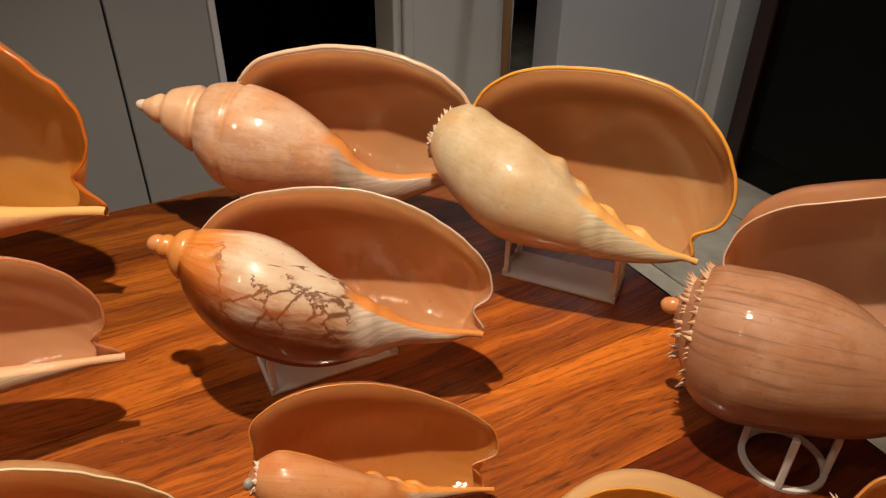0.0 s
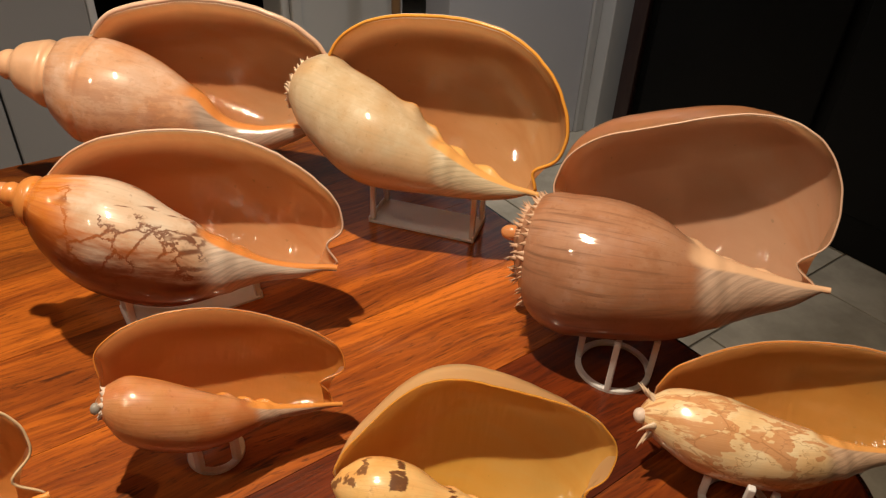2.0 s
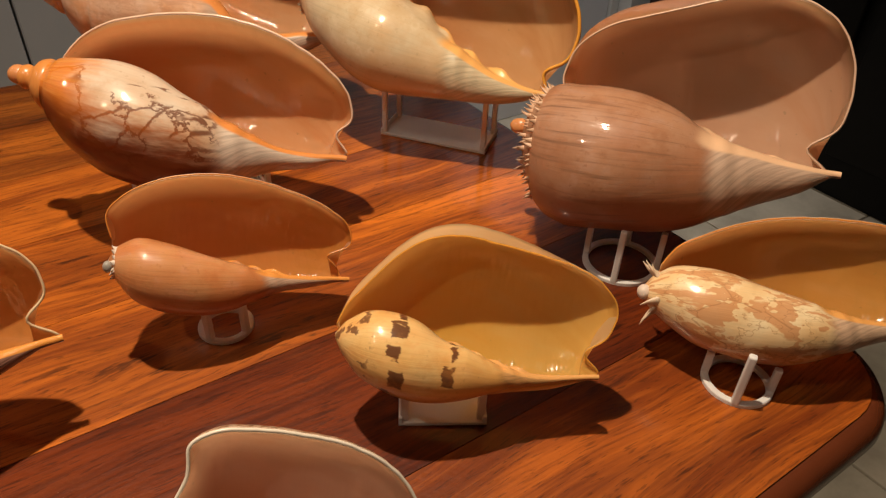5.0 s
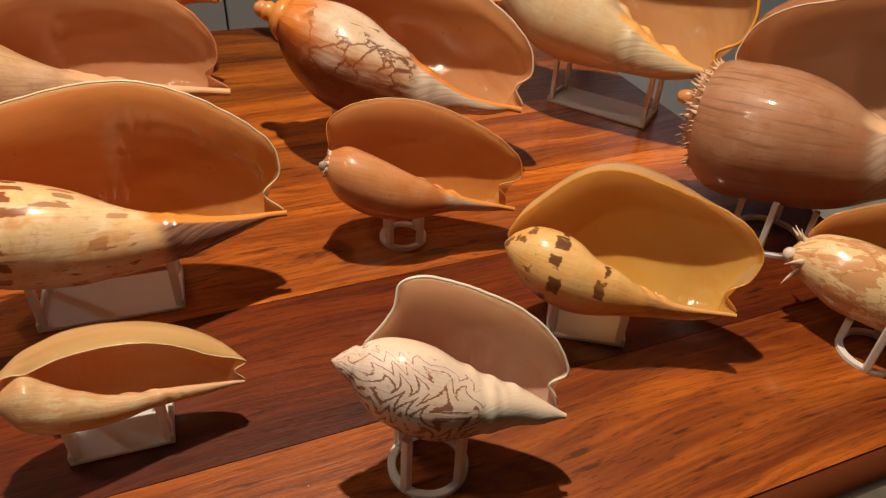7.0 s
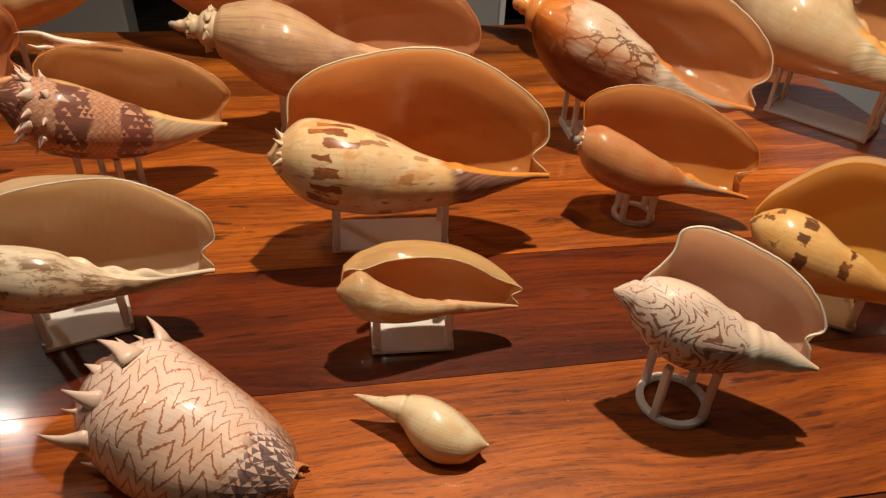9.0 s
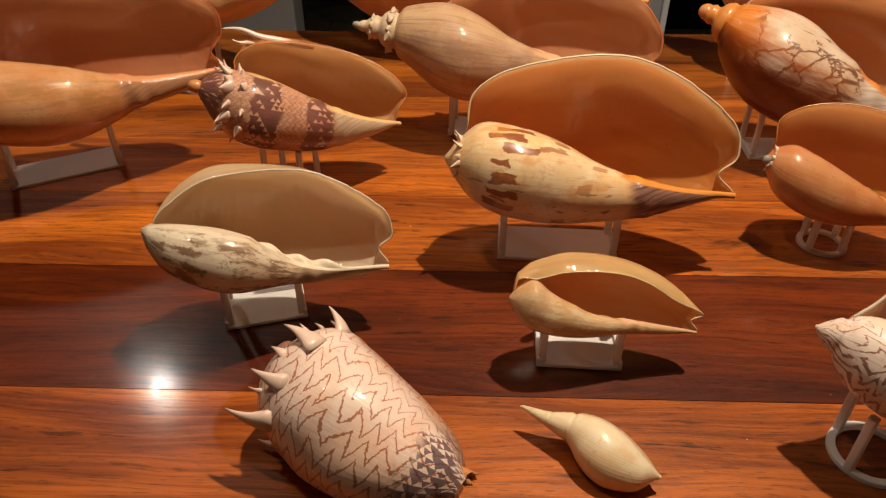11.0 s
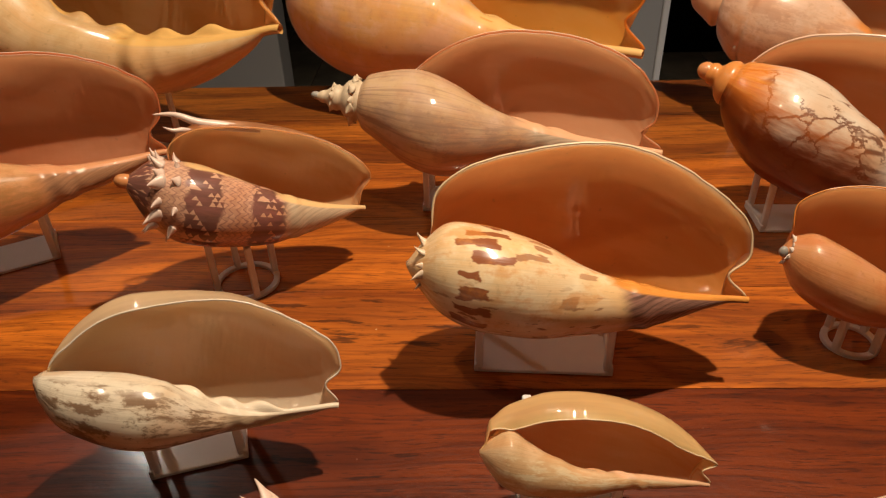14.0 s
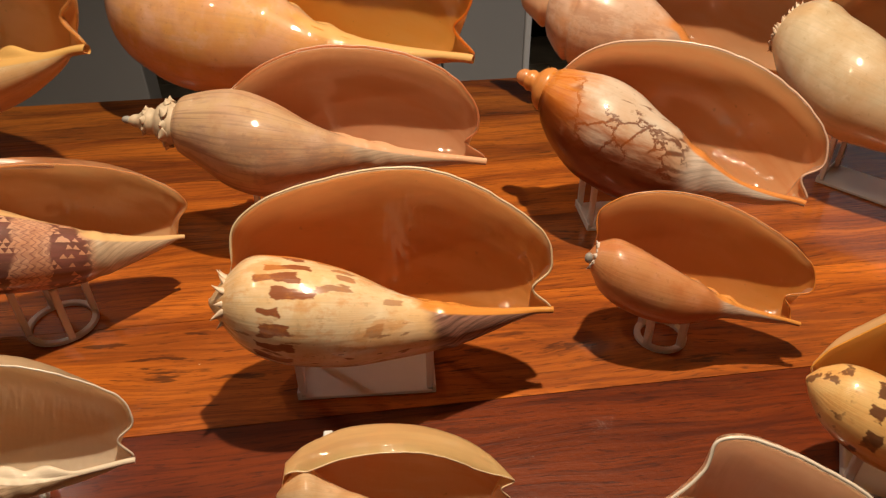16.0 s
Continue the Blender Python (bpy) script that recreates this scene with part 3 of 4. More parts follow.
        if flip:
            quads = quads[:, ::-1]
        mesh = bpy.data.meshes.new(name)
        mesh.from_pydata(block.reshape(-1, 3).tolist(), [], quads.tolist())
        layer = mesh.attributes.new("shell_place", "FLOAT_VECTOR", "POINT")
        layer.data.foreach_set("vector", np.ascontiguousarray(colour, dtype=np.float32).ravel())
        return part_mesh(name, mesh, material, self.thing)

    def spot(self, s, angle):
        """A place on the outside, and the way out from it, in the shell's own frame."""
        i = int(np.clip(round(s * (len(self.u) - 1)), 1, len(self.u) - 2))
        j = int(np.clip(np.searchsorted(self.a, angle), 1, len(self.a) - 2))
        P = self.points(self.S[i - 1:i + 2, j - 1:j + 2], self.R[i - 1:i + 2, j - 1:j + 2], self.A[i - 1:i + 2, j - 1:j + 2], self.D[i - 1:i + 2, j - 1:j + 2]) * self.length
        out = np.cross(P[1, 2] - P[1, 0], P[2, 1] - P[0, 1])
        out = Vector(out).normalized()
        radial = Vector((0, -math.sin(math.radians(angle)), math.cos(math.radians(angle))))
        return Vector(P[1, 1]), out if out.dot(radial) > 0 else -out

    def crown(self, s, angles, long, thick, lean, material, bend=0.35, name="spine"):
        """Spines round the shoulder, that lean towards the apex."""
        pts, radii = [], []
        for k in range(7):
            t = k / 6
            pts.append((-bend * t * t, 0.0, t))
            radii.append((1 - t) ** 1.15 * 0.5 + 0.035)
        mesh = tube_mesh(name, [(p[0], p[1], p[2]) for p in pts], [r * thick / long for r in radii], 8)
        rng = random.Random(7)
        for angle in angles:
            at, out = self.spot(s, angle + rng.uniform(-3, 3))
            radial = Vector((0, -math.sin(math.radians(angle)), math.cos(math.radians(angle))))
            angle_lean = min(0.95, lean + rng.uniform(-0.15, 0.12))
            way = (radial * (1 - angle_lean) + Vector((-1, 0, 0)) * angle_lean + Vector((0, rng.uniform(-0.15, 0.15), rng.uniform(-0.15, 0.15)))).normalized()
            side = way.cross(Vector((1, 0, 0))).normalized()
            fore = side.cross(way)
            scale = long * self.length * rng.uniform(0.55, 1.2)
            m = Matrix((-fore if fore.x > 0 else fore, side, way)).transposed()
            if m.determinant() < 0:
                m.col[1] = -m.col[1]
            m = m.to_4x4()
            m.translation = at - way * scale * 0.18
            ob = part_mesh(name, mesh, material, self.thing)
            ob.matrix_basis = m @ Matrix.Diagonal((scale * 0.8, scale * 1.25, scale, 1))

    def horn(self, points, thick, material):
        """A long curved spine; points along the axis, to the side and over it, in shell lengths."""
        n = 4 * (len(points) - 1) + 1
        t = np.linspace(0, 1, n)
        line = np.stack([glide([p[k] for p in points], t) for k in range(3)], -1) * self.length
        part_mesh("horn", tube_mesh("horn", line.tolist(), [float(thick * self.length * min(1.0, 0.25 + 2.2 * x) * (1.02 - x) ** 0.7) for x in t], 10), material, self.thing)

    def bulb(self, name, at, radius, material, stretch=1.3):
        bm = bmesh.new()
        bmesh.ops.create_uvsphere(bm, u_segments=20, v_segments=14, radius=radius * self.length,
                                  matrix=Matrix.Translation(Vector(at) * self.length) @ Matrix.Diagonal((stretch, 1, 1, 1)))
        for v in bm.verts:
            v.co *= 1 + 0.05 * noise.noise(v.co * 300)
        return part(name, bm, material, self.thing)


def looks(name, base, second, callus, deep, pale, edge, kind="plain", ink=(0.2, 0.05, 0.02), blotch=None, rough=0.24, amount=1.0, band=None, grow=0.28, lip=None, blue=0.92):
    return (outside_material(name + "_outside", base, second, callus, kind, ink, rough, amount, band, grow=grow, lip=lip),
            lining_material(name + "_inside", deep, pale, edge, blotch, blue=blue),
            None)


BONE = plain("bone_white_spines", (0.66, 0.50, 0.36), 0.35, 0, 0.2, 90)
SHELL_BONE = plain("pale_pink_spines", (0.72, 0.53, 0.44), 0.3, 0, 0.2, 70)
TAN = plain("tan_spines", (0.55, 0.34, 0.22), 0.45, 0, 0.25, 90)
ORANGE_BULB = plain("orange_apex", (0.55, 0.22, 0.08), 0.3, 0, 0.2, 60)
PALE_BULB = plain("chalky_apex", (0.62, 0.50, 0.42), 0.5, 0, 0.2, 90)
GREY_BULB = plain("worn_grey_apex", (0.30, 0.27, 0.24), 0.45, 0, 0.3, 140)
BROWN_BULB = plain("brown_apex", (0.30, 0.13, 0.09), 0.3, 0, 0.25, 80)
GOLD_LIP = plain("golden_lip", (0.74, 0.33, 0.05), 0.25, 0, 0.15, 50)
CREAM_LIP = plain("cream_lip", (0.72, 0.54, 0.34), 0.28, 0, 0.12, 50)
PINK_LIP = plain("pink_white_lip", (0.70, 0.47, 0.35), 0.25, 0, 0.12, 50)
BROWN_LIP = plain("brown_pink_lip", (0.58, 0.38, 0.27), 0.35, 0, 0.12, 50)
ORANGE_LIP = plain("orange_lip", (0.62, 0.22, 0.045), 0.25, 0, 0.15, 50)
CHALK = plain("chalky_cream_spire", (0.58, 0.45, 0.31), 0.55, 0, 0.35, 160)
ORANGE_SPIRE = plain("orange_spire", (0.58, 0.22, 0.055), 0.3, 0, 0.25, 40)
PEACH_SPIRE = plain("peach_spire", (0.66, 0.40, 0.24), 0.3, 0, 0.3, 45)
WHITE_LIP = plain("white_lip", (0.70, 0.60, 0.50), 0.28, 0, 0.12, 50)

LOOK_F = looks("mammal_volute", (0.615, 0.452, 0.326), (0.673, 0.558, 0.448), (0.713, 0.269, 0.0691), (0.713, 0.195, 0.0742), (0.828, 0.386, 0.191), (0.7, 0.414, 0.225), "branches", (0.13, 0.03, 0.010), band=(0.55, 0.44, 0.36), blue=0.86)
LOOK_C = looks("spired_volute", (0.66, 0.45, 0.33), (0.64, 0.33, 0.17), (0.713, 0.278, 0.0778), (0.8, 0.208, 0.0646), (0.84, 0.406, 0.221), (0.74, 0.414, 0.27), "worn", (0.42, 0.2, 0.12), amount=0.6, band=(0.4, 0.3, 0.24), blue=0.88)
LOOK_D = looks("cream_baler", (0.629, 0.507, 0.339), (0.576, 0.428, 0.262), (0.799, 0.418, 0.13), (0.66, 0.235, 0.105), (0.84, 0.40, 0.19), (0.78, 0.324, 0.045), rough=0.32, band=(0.52, 0.42, 0.28), blue=0.88)
LOOK_E = looks("crowned_baler", (0.367, 0.173, 0.0966), (0.428, 0.219, 0.126), (0.734, 0.457, 0.277), (0.80, 0.38, 0.20), (0.80, 0.42, 0.23), (0.58, 0.342, 0.195), rough=0.40, band=(0.44, 0.3, 0.22), grow=1.0, blue=0.74)
LOOK_G = looks("orange_baler", (0.524, 0.197, 0.0728), (0.576, 0.267, 0.113), (0.734, 0.298, 0.0691), (0.713, 0.234, 0.0845), (0.667, 0.232, 0.0589), (0.62, 0.198, 0.03), rough=0.2, band=(0.48, 0.32, 0.23))
LOOK_H = looks("spotted_baler", (0.749, 0.42, 0.134), (0.769, 0.505, 0.213), (0.713, 0.358, 0.121), (0.95, 0.50, 0.09), (0.95, 0.52, 0.14), (0.78, 0.432, 0.105), "spots", (0.085, 0.020, 0.012), rough=0.2, band=(0.46, 0.24, 0.09), lip=(0.85, 0.70, 0.42))
LOOK_I = looks("tented_baler", (0.85, 0.66, 0.40), (0.82, 0.57, 0.30), (0.756, 0.358, 0.104), (0.8, 0.326, 0.0845), (0.782, 0.309, 0.0736), (0.7, 0.36, 0.12), "patches", (0.58, 0.24, 0.09), rough=0.2, band=(0.5, 0.33, 0.22))
LOOK_J = looks("noble_volute", (0.80, 0.67, 0.60), (0.76, 0.61, 0.53), (0.778, 0.626, 0.497), (0.651, 0.376, 0.31), (0.713, 0.469, 0.382), (0.72, 0.54, 0.39), "zigzag", (0.21, 0.065, 0.045), rough=0.3, band=(0.74, 0.64, 0.54), blue=0.80)
LOOK_K = looks("small_tan_baler", (0.624, 0.402, 0.213), (0.541, 0.328, 0.166), (0.67, 0.397, 0.234), (0.651, 0.17, 0.0496), (0.782, 0.406, 0.236), (0.72, 0.486, 0.203), "worn", (0.7, 0.56, 0.36), lip=(1.0, 0.86, 0.40))
LOOK_L = looks("cream_spindle", (0.769, 0.592, 0.383), (0.79, 0.665, 0.464), (0.799, 0.616, 0.41), (0.8, 0.651, 0.298), (0.805, 0.483, 0.221), (0.7, 0.45, 0.225), rough=0.2)
LOOK_M = looks("zigzag_volute", (0.80, 0.60, 0.52), (0.83, 0.66, 0.57), (0.756, 0.54, 0.432), (0.8, 0.521, 0.298), (0.69, 0.386, 0.221), (0.6, 0.36, 0.225), "zigzag", (0.34, 0.10, 0.055), rough=0.26, amount=0.3)
LOOK_N = looks("grey_baler", (0.62, 0.50, 0.38), (0.76, 0.66, 0.51), (0.778, 0.648, 0.497), (0.86, 0.72, 0.50), (0.90, 0.74, 0.58), (0.68, 0.504, 0.315), "worn", (0.20, 0.11, 0.06), amount=1.15, band=(0.36, 0.25, 0.16), lip=(0.80, 0.70, 0.52))
LOOK_O = looks("amphora_baler", (0.84, 0.66, 0.43), (0.82, 0.54, 0.27), (0.756, 0.298, 0.0605), (0.713, 0.163, 0.0248), (0.69, 0.241, 0.0736), (0.80, 0.62, 0.42), "bars", (0.24, 0.045, 0.008), (0.64, 0.2, 0.025), rough=0.18, band=(0.15, 0.075, 0.055))
LOOK_P = looks("pink_spired_volute", (0.515, 0.308, 0.198), (0.589, 0.386, 0.216), (0.756, 0.418, 0.234), (0.682, 0.248, 0.114), (0.782, 0.376, 0.191), (0.66, 0.378, 0.225), "worn", (0.30, 0.18, 0.13), rough=0.36, amount=0.65, band=(0.45, 0.32, 0.22), grow=0.9, blue=0.80)
LOOK_Q = looks("imperial_volute", (0.624, 0.337, 0.213), (0.665, 0.393, 0.26), (0.799, 0.517, 0.242), (0.74, 0.36, 0.18), (0.78, 0.46, 0.26), (0.72, 0.46, 0.27), "dark_tents", (0.11, 0.036, 0.034), band=(0.5, 0.36, 0.24))
LOOK_R = looks("rosy_baler", (0.603, 0.281, 0.118), (0.665, 0.355, 0.166), (0.691, 0.318, 0.155), (0.589, 0.15, 0.0646), (0.575, 0.223, 0.118), (0.56, 0.18, 0.075), "worn", (0.34, 0.17, 0.055), rough=0.18, band=(0.38, 0.19, 0.1), amount=0.55, blue=0.82)
LOOK_A = looks("golden_baler", (0.728, 0.431, 0.269), (0.749, 0.393, 0.118), (0.799, 0.477, 0.173), (0.8, 0.182, 0.0198), (0.805, 0.328, 0.0659), (0.74, 0.405, 0.135), rough=0.3)
LOOK_B = looks("great_cream_baler", (0.749, 0.524, 0.284), (0.707, 0.449, 0.205), (0.799, 0.477, 0.155), (0.8, 0.365, 0.129), (0.759, 0.319, 0.0954), (0.76, 0.468, 0.18), blotch=(0.68, 0.28, 0.03))

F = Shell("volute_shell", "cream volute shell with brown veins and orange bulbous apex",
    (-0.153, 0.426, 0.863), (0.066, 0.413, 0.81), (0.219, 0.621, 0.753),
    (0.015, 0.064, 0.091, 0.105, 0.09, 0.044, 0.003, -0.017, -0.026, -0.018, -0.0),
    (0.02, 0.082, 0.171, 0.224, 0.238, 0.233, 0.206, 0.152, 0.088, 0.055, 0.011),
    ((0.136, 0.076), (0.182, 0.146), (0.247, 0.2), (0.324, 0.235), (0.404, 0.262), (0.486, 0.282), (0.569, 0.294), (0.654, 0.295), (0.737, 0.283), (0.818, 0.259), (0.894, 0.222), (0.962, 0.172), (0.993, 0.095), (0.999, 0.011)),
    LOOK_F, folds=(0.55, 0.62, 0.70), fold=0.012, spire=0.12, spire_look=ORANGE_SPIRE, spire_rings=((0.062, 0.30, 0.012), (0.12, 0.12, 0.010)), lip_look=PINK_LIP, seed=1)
F.bulb("apex", (0.026, 0.0, -0.003), 0.030, ORANGE_BULB, 1.15)
C = Shell("spired_volute_shell", "pink and orange volute shell with a tall stepped spire",
    (-0.24, 0.62, 0.879), (0.049, 0.593, 0.832), (0.184, 0.452, 0.873),
    (0.007, 0.063, 0.098, 0.123, 0.117, 0.087, 0.034, -0.032, -0.037, -0.01, 0.004),
    (0.015, 0.067, 0.114, 0.183, 0.194, 0.18, 0.157, 0.138, 0.122, 0.067, 0.007),
    ((0.302, 0.131), (0.345, 0.188), (0.406, 0.223), (0.473, 0.249), (0.541, 0.27), (0.611, 0.281), (0.682, 0.285), (0.753, 0.281), (0.824, 0.272), (0.893, 0.255), (0.955, 0.222), (0.996, 0.165), (1.005, 0.094), (1.013, 0.024)),
    LOOK_C, spire=0.21, spire_look=PEACH_SPIRE, spire_rings=((0.085, 0.24, 0.014), (0.205, 0.19, 0.012), (0.315, 0.06, 0.008)), folds=(0.62,), fold=0.006, lip_look=PINK_LIP, wall=0.018, seed=2, dip=0.02)
C.bulb("apex", (0.022, 0.0, -0.003), 0.018, PALE_BULB, 1.4)
D = Shell("baler_shell", "cream baler shell with golden lip and wavy columella folds",
    (0.022, 0.59, 0.868), (0.221, 0.482, 0.828), (0.384, 0.4, 0.832),
    (0.111, 0.168, 0.149, 0.136, 0.113, 0.074, 0.028, 0.003, -0.011, -0.008, 0.002),
    (0.047, 0.123, 0.172, 0.205, 0.215, 0.197, 0.168, 0.137, 0.105, 0.06, 0.004),
    ((0.105, 0.115), (0.129, 0.216), (0.197, 0.294), (0.286, 0.349), (0.383, 0.388), (0.484, 0.418), (0.586, 0.438), (0.691, 0.442), (0.793, 0.422), (0.887, 0.375), (0.964, 0.306), (1.015, 0.215), (1.011, 0.113), (0.978, 0.013)),
    LOOK_D, folds=(0.47, 0.57, 0.68, 0.80), fold=0.03, fold_width=0.042, lip_look=GOLD_LIP, seed=3, suture=0.12, wall=0.016)
D.crown(0.03, range(-30, 330, 9), 0.022, 0.02, 0.55, BONE)
E = Shell("crowned_baler_shell", "large brown-pink baler shell with a ragged spiny crown",
    (0.192, 0.427, 0.827), (0.375, 0.337, 0.844), (0.181, 0.524, 0.832),
    (0.055, 0.155, 0.168, 0.172, 0.159, 0.124, 0.064, 0.027, 0.011, 0.006, 0.005),
    (0.076, 0.252, 0.302, 0.304, 0.298, 0.276, 0.237, 0.181, 0.128, 0.078, 0.004),
    ((0.141, 0.135), (0.115, 0.248), (0.148, 0.36), (0.238, 0.433), (0.345, 0.469), (0.455, 0.492), (0.566, 0.51), (0.678, 0.516), (0.788, 0.499), (0.886, 0.443), (0.952, 0.349), (0.977, 0.23), (0.967, 0.114), (0.959, 0.001)),
    LOOK_E, folds=(0.60, 0.70, 0.80), fold=0.016, lip_look=BROWN_LIP, curl=13.0, over=0.075, dip=0.07, fade=(0.3, 0.8), seed=4, suture=0.13)
E.crown(0.05, range(-60, 330, 6), 0.040, 0.017, 0.82, TAN)
E.crown(0.085, range(-50, 330, 7), 0.034, 0.018, 0.74, TAN)
E.bulb("apex", (-0.005, -0.03, 0.0), 0.028, ORANGE_BULB)
G = Shell("orange_baler_shell", "small glossy orange baler shell with tiny knobbed apex",
    (-0.055, 0.283, 0.814), (0.073, 0.308, 0.784), (0.067, 0.608, 0.791),
    (0.058, 0.111, 0.104, 0.081, 0.053, 0.026, 0.006, -0.001, -0.002, 0.001, 0.005),
    (0.035, 0.139, 0.184, 0.198, 0.193, 0.169, 0.122, 0.072, 0.046, 0.024, 0.006),
    ((0.01, 0.103), (-0.016, 0.204), (0.048, 0.289), (0.141, 0.346), (0.244, 0.381), (0.351, 0.399), (0.459, 0.403), (0.567, 0.394), (0.674, 0.374), (0.779, 0.345), (0.879, 0.305), (0.966, 0.241), (0.993, 0.141), (0.933, 0.052)),
    LOOK_G, folds=(0.50, 0.58, 0.66), fold=0.02, lip_look=ORANGE_LIP, seed=5, curl=10.0, dip=0.08)
G.crown(0.03, range(20, 200, 22), 0.024, 0.03, 0.7, PALE_BULB)
G.bulb("apex", (0.004, -0.035, -0.012), 0.024, GREY_BULB, 0.8)
H = Shell("spotted_baler_shell", "yellow baler shell with dark brown spots and amber inside",
    (0.072, 0.232, 0.808), (0.207, 0.221, 0.79), (0.152, 0.664, 0.732),
    (0.042, 0.107, 0.12, 0.097, 0.043, 0.012, -0.014, -0.028, -0.026, -0.013, 0.004),
    (0.03, 0.125, 0.173, 0.192, 0.187, 0.165, 0.128, 0.086, 0.063, 0.034, 0.003),
    ((0, 0.065), (0.036, 0.178), (0.105, 0.281), (0.187, 0.378), (0.285, 0.444), (0.397, 0.473), (0.512, 0.477), (0.627, 0.468), (0.74, 0.446), (0.85, 0.409), (0.953, 0.351), (1.029, 0.252), (1.008, 0.133), (0.998, 0.016)),
    LOOK_H, folds=(0.45, 0.53, 0.61, 0.69), fold=0.016, seed=6, curl=9.0, over=0.048, dip=0.07, fade=(0.45, 0.85))
I = Shell("tented_baler_shell", "cream baler shell with tan tent markings and short spines",
    (0.247, 0.287, 0.792), (0.403, 0.245, 0.8), (0.146, 0.679, 0.72),
    (0.04, 0.101, 0.11, 0.099, 0.073, 0.041, 0.008, -0.005, -0.004, 0.0, 0.004),
    (0.039, 0.108, 0.168, 0.192, 0.205, 0.199, 0.169, 0.124, 0.075, 0.037, 0.003),
    ((0.057, 0.103), (0.112, 0.178), (0.195, 0.226), (0.283, 0.265), (0.373, 0.297), (0.466, 0.322), (0.56, 0.338), (0.656, 0.345), (0.752, 0.341), (0.844, 0.318), (0.929, 0.273), (0.988, 0.199), (0.974, 0.106), (0.987, 0.015)),
    LOOK_I, folds=(0.6, 0.7), fold=0.008, seed=7, curl=7.0, dip=0.075)
I.crown(0.05, (-10, 10, 32, 120, 150, 180), 0.09, 0.04, 0.7, BONE)
I.bulb("apex", (0.008, -0.02, -0.005), 0.028, PALE_BULB, 0.9)
J = Shell("noble_volute_shell", "white volute shell with brown zigzag lines and mauve inside",
    (0.007, 0.108, 0.821), (0.114, 0.121, 0.796), (0.11, 0.609, 0.786),
    (0.02, 0.1, 0.147, 0.162, 0.153, 0.121, 0.096, 0.081, 0.068, 0.041, 0.013),
    (0.02, 0.083, 0.164, 0.205, 0.223, 0.215, 0.176, 0.131, 0.084, 0.057, 0.01),
    ((0.11, 0.109), (0.159, 0.196), (0.189, 0.289), (0.188, 0.387), (0.27, 0.434), (0.369, 0.441), (0.468, 0.437), (0.566, 0.425), (0.663, 0.405), (0.755, 0.37), (0.841, 0.321), (0.916, 0.257), (0.962, 0.171), (0.938, 0.077)),
    LOOK_J, folds=(0.55, 0.65, 0.75), fold=0.009, lip_look=WHITE_LIP, seed=8, spire=0.1, spire_rings=((0.1, 0.15, 0.015),), wall=0.018, curl=6.0, over=0.0, rim=0.36, wash=62, dip=0.06)
K = Shell("small_baler_shell", "small tan baler shell with yellow overturned lip",
    (-0.136, 0.068, 0.8), (-0.046, 0.124, 0.778), (-0.235, 0.659, 0.714),
    (0.04, 0.121, 0.072, 0.028, -0.003, -0.009, -0.005, 0.004, 0.005, 0.006, 0.008),
    (0.023, 0.115, 0.146, 0.145, 0.132, 0.11, 0.077, 0.057, 0.041, 0.024, 0.006),
    ((0.022, 0.135), (0.084, 0.202), (0.167, 0.245), (0.253, 0.281), (0.342, 0.302), (0.433, 0.314), (0.524, 0.315), (0.615, 0.307), (0.704, 0.287), (0.792, 0.259), (0.875, 0.219), (0.954, 0.168), (1.011, 0.104), (1.003, 0.013)),
    LOOK_K, folds=(0.5, 0.6), fold=0.01, lip_look=CREAM_LIP, over=0.105, dip=0.06, fade=(0.7, 1.0), seed=9, notch=0.03, curl=27.0)
L = Shell("spindle_shell", "small smooth cream spindle shell lying on the table",
    (-0.107, 0.032, 0.766), (-0.031, 0.035, 0.76), (0.021, 0.766, 0.643),
    (0.008, 0.028, 0.052, 0.095, 0.137, 0.162, 0.16, 0.137, 0.097, 0.048, 0.004),
    (0.008, 0.028, 0.048, 0.065, 0.091, 0.166, 0.213, 0.23, 0.208, 0.154, 0.017),
    ((0.366, 0.118), (0.414, 0.134), (0.463, 0.148), (0.513, 0.157), (0.563, 0.159), (0.613, 0.151), (0.663, 0.14), (0.712, 0.126), (0.76, 0.11), (0.807, 0.092), (0.853, 0.071), (0.899, 0.05), (0.946, 0.03), (0.993, 0.01)),
    LOOK_L, closed=True, seed=10, spire_rings=((0.22, 0.07, 0.012), (0.37, 0.09, 0.014)), spire=0.36)
M = Shell("zigzag_volute_shell", "pale pink spiny volute shell with red-brown zigzag lines",
    (-0.217, -0.025, 0.786), (-0.103, -0.027, 0.772), (0.079, 0.848, 0.523),
    (0.04, 0.194, 0.26, 0.25, 0.234, 0.208, 0.182, 0.154, 0.124, 0.084, 0.007),
    (0.167, 0.26, 0.31, 0.339, 0.358, 0.355, 0.341, 0.315, 0.277, 0.214, 0.093),
    ((0.172, 0.274), (0.236, 0.263), (0.301, 0.252), (0.365, 0.24), (0.429, 0.226), (0.493, 0.21), (0.556, 0.194), (0.62, 0.177), (0.683, 0.159), (0.745, 0.14), (0.808, 0.12), (0.869, 0.097), (0.926, 0.065), (0.975, 0.022)),
    LOOK_M, closed=True, seed=11)
M.crown(0.20, (-62, -20, 20, 62, 100, 140, 185), 0.22, 0.12, 0.62, SHELL_BONE, -0.45)
M.crown(0.11, (-40, 5, 45, 85, 125), 0.10, 0.05, 0.7, SHELL_BONE, -0.4)
M.bulb("canal", (0.985, 0.0, 0.015), 0.034, ORANGE_BULB)
M.bulb("apex", (0.02, 0.0, 0.03), 0.06, BROWN_BULB)
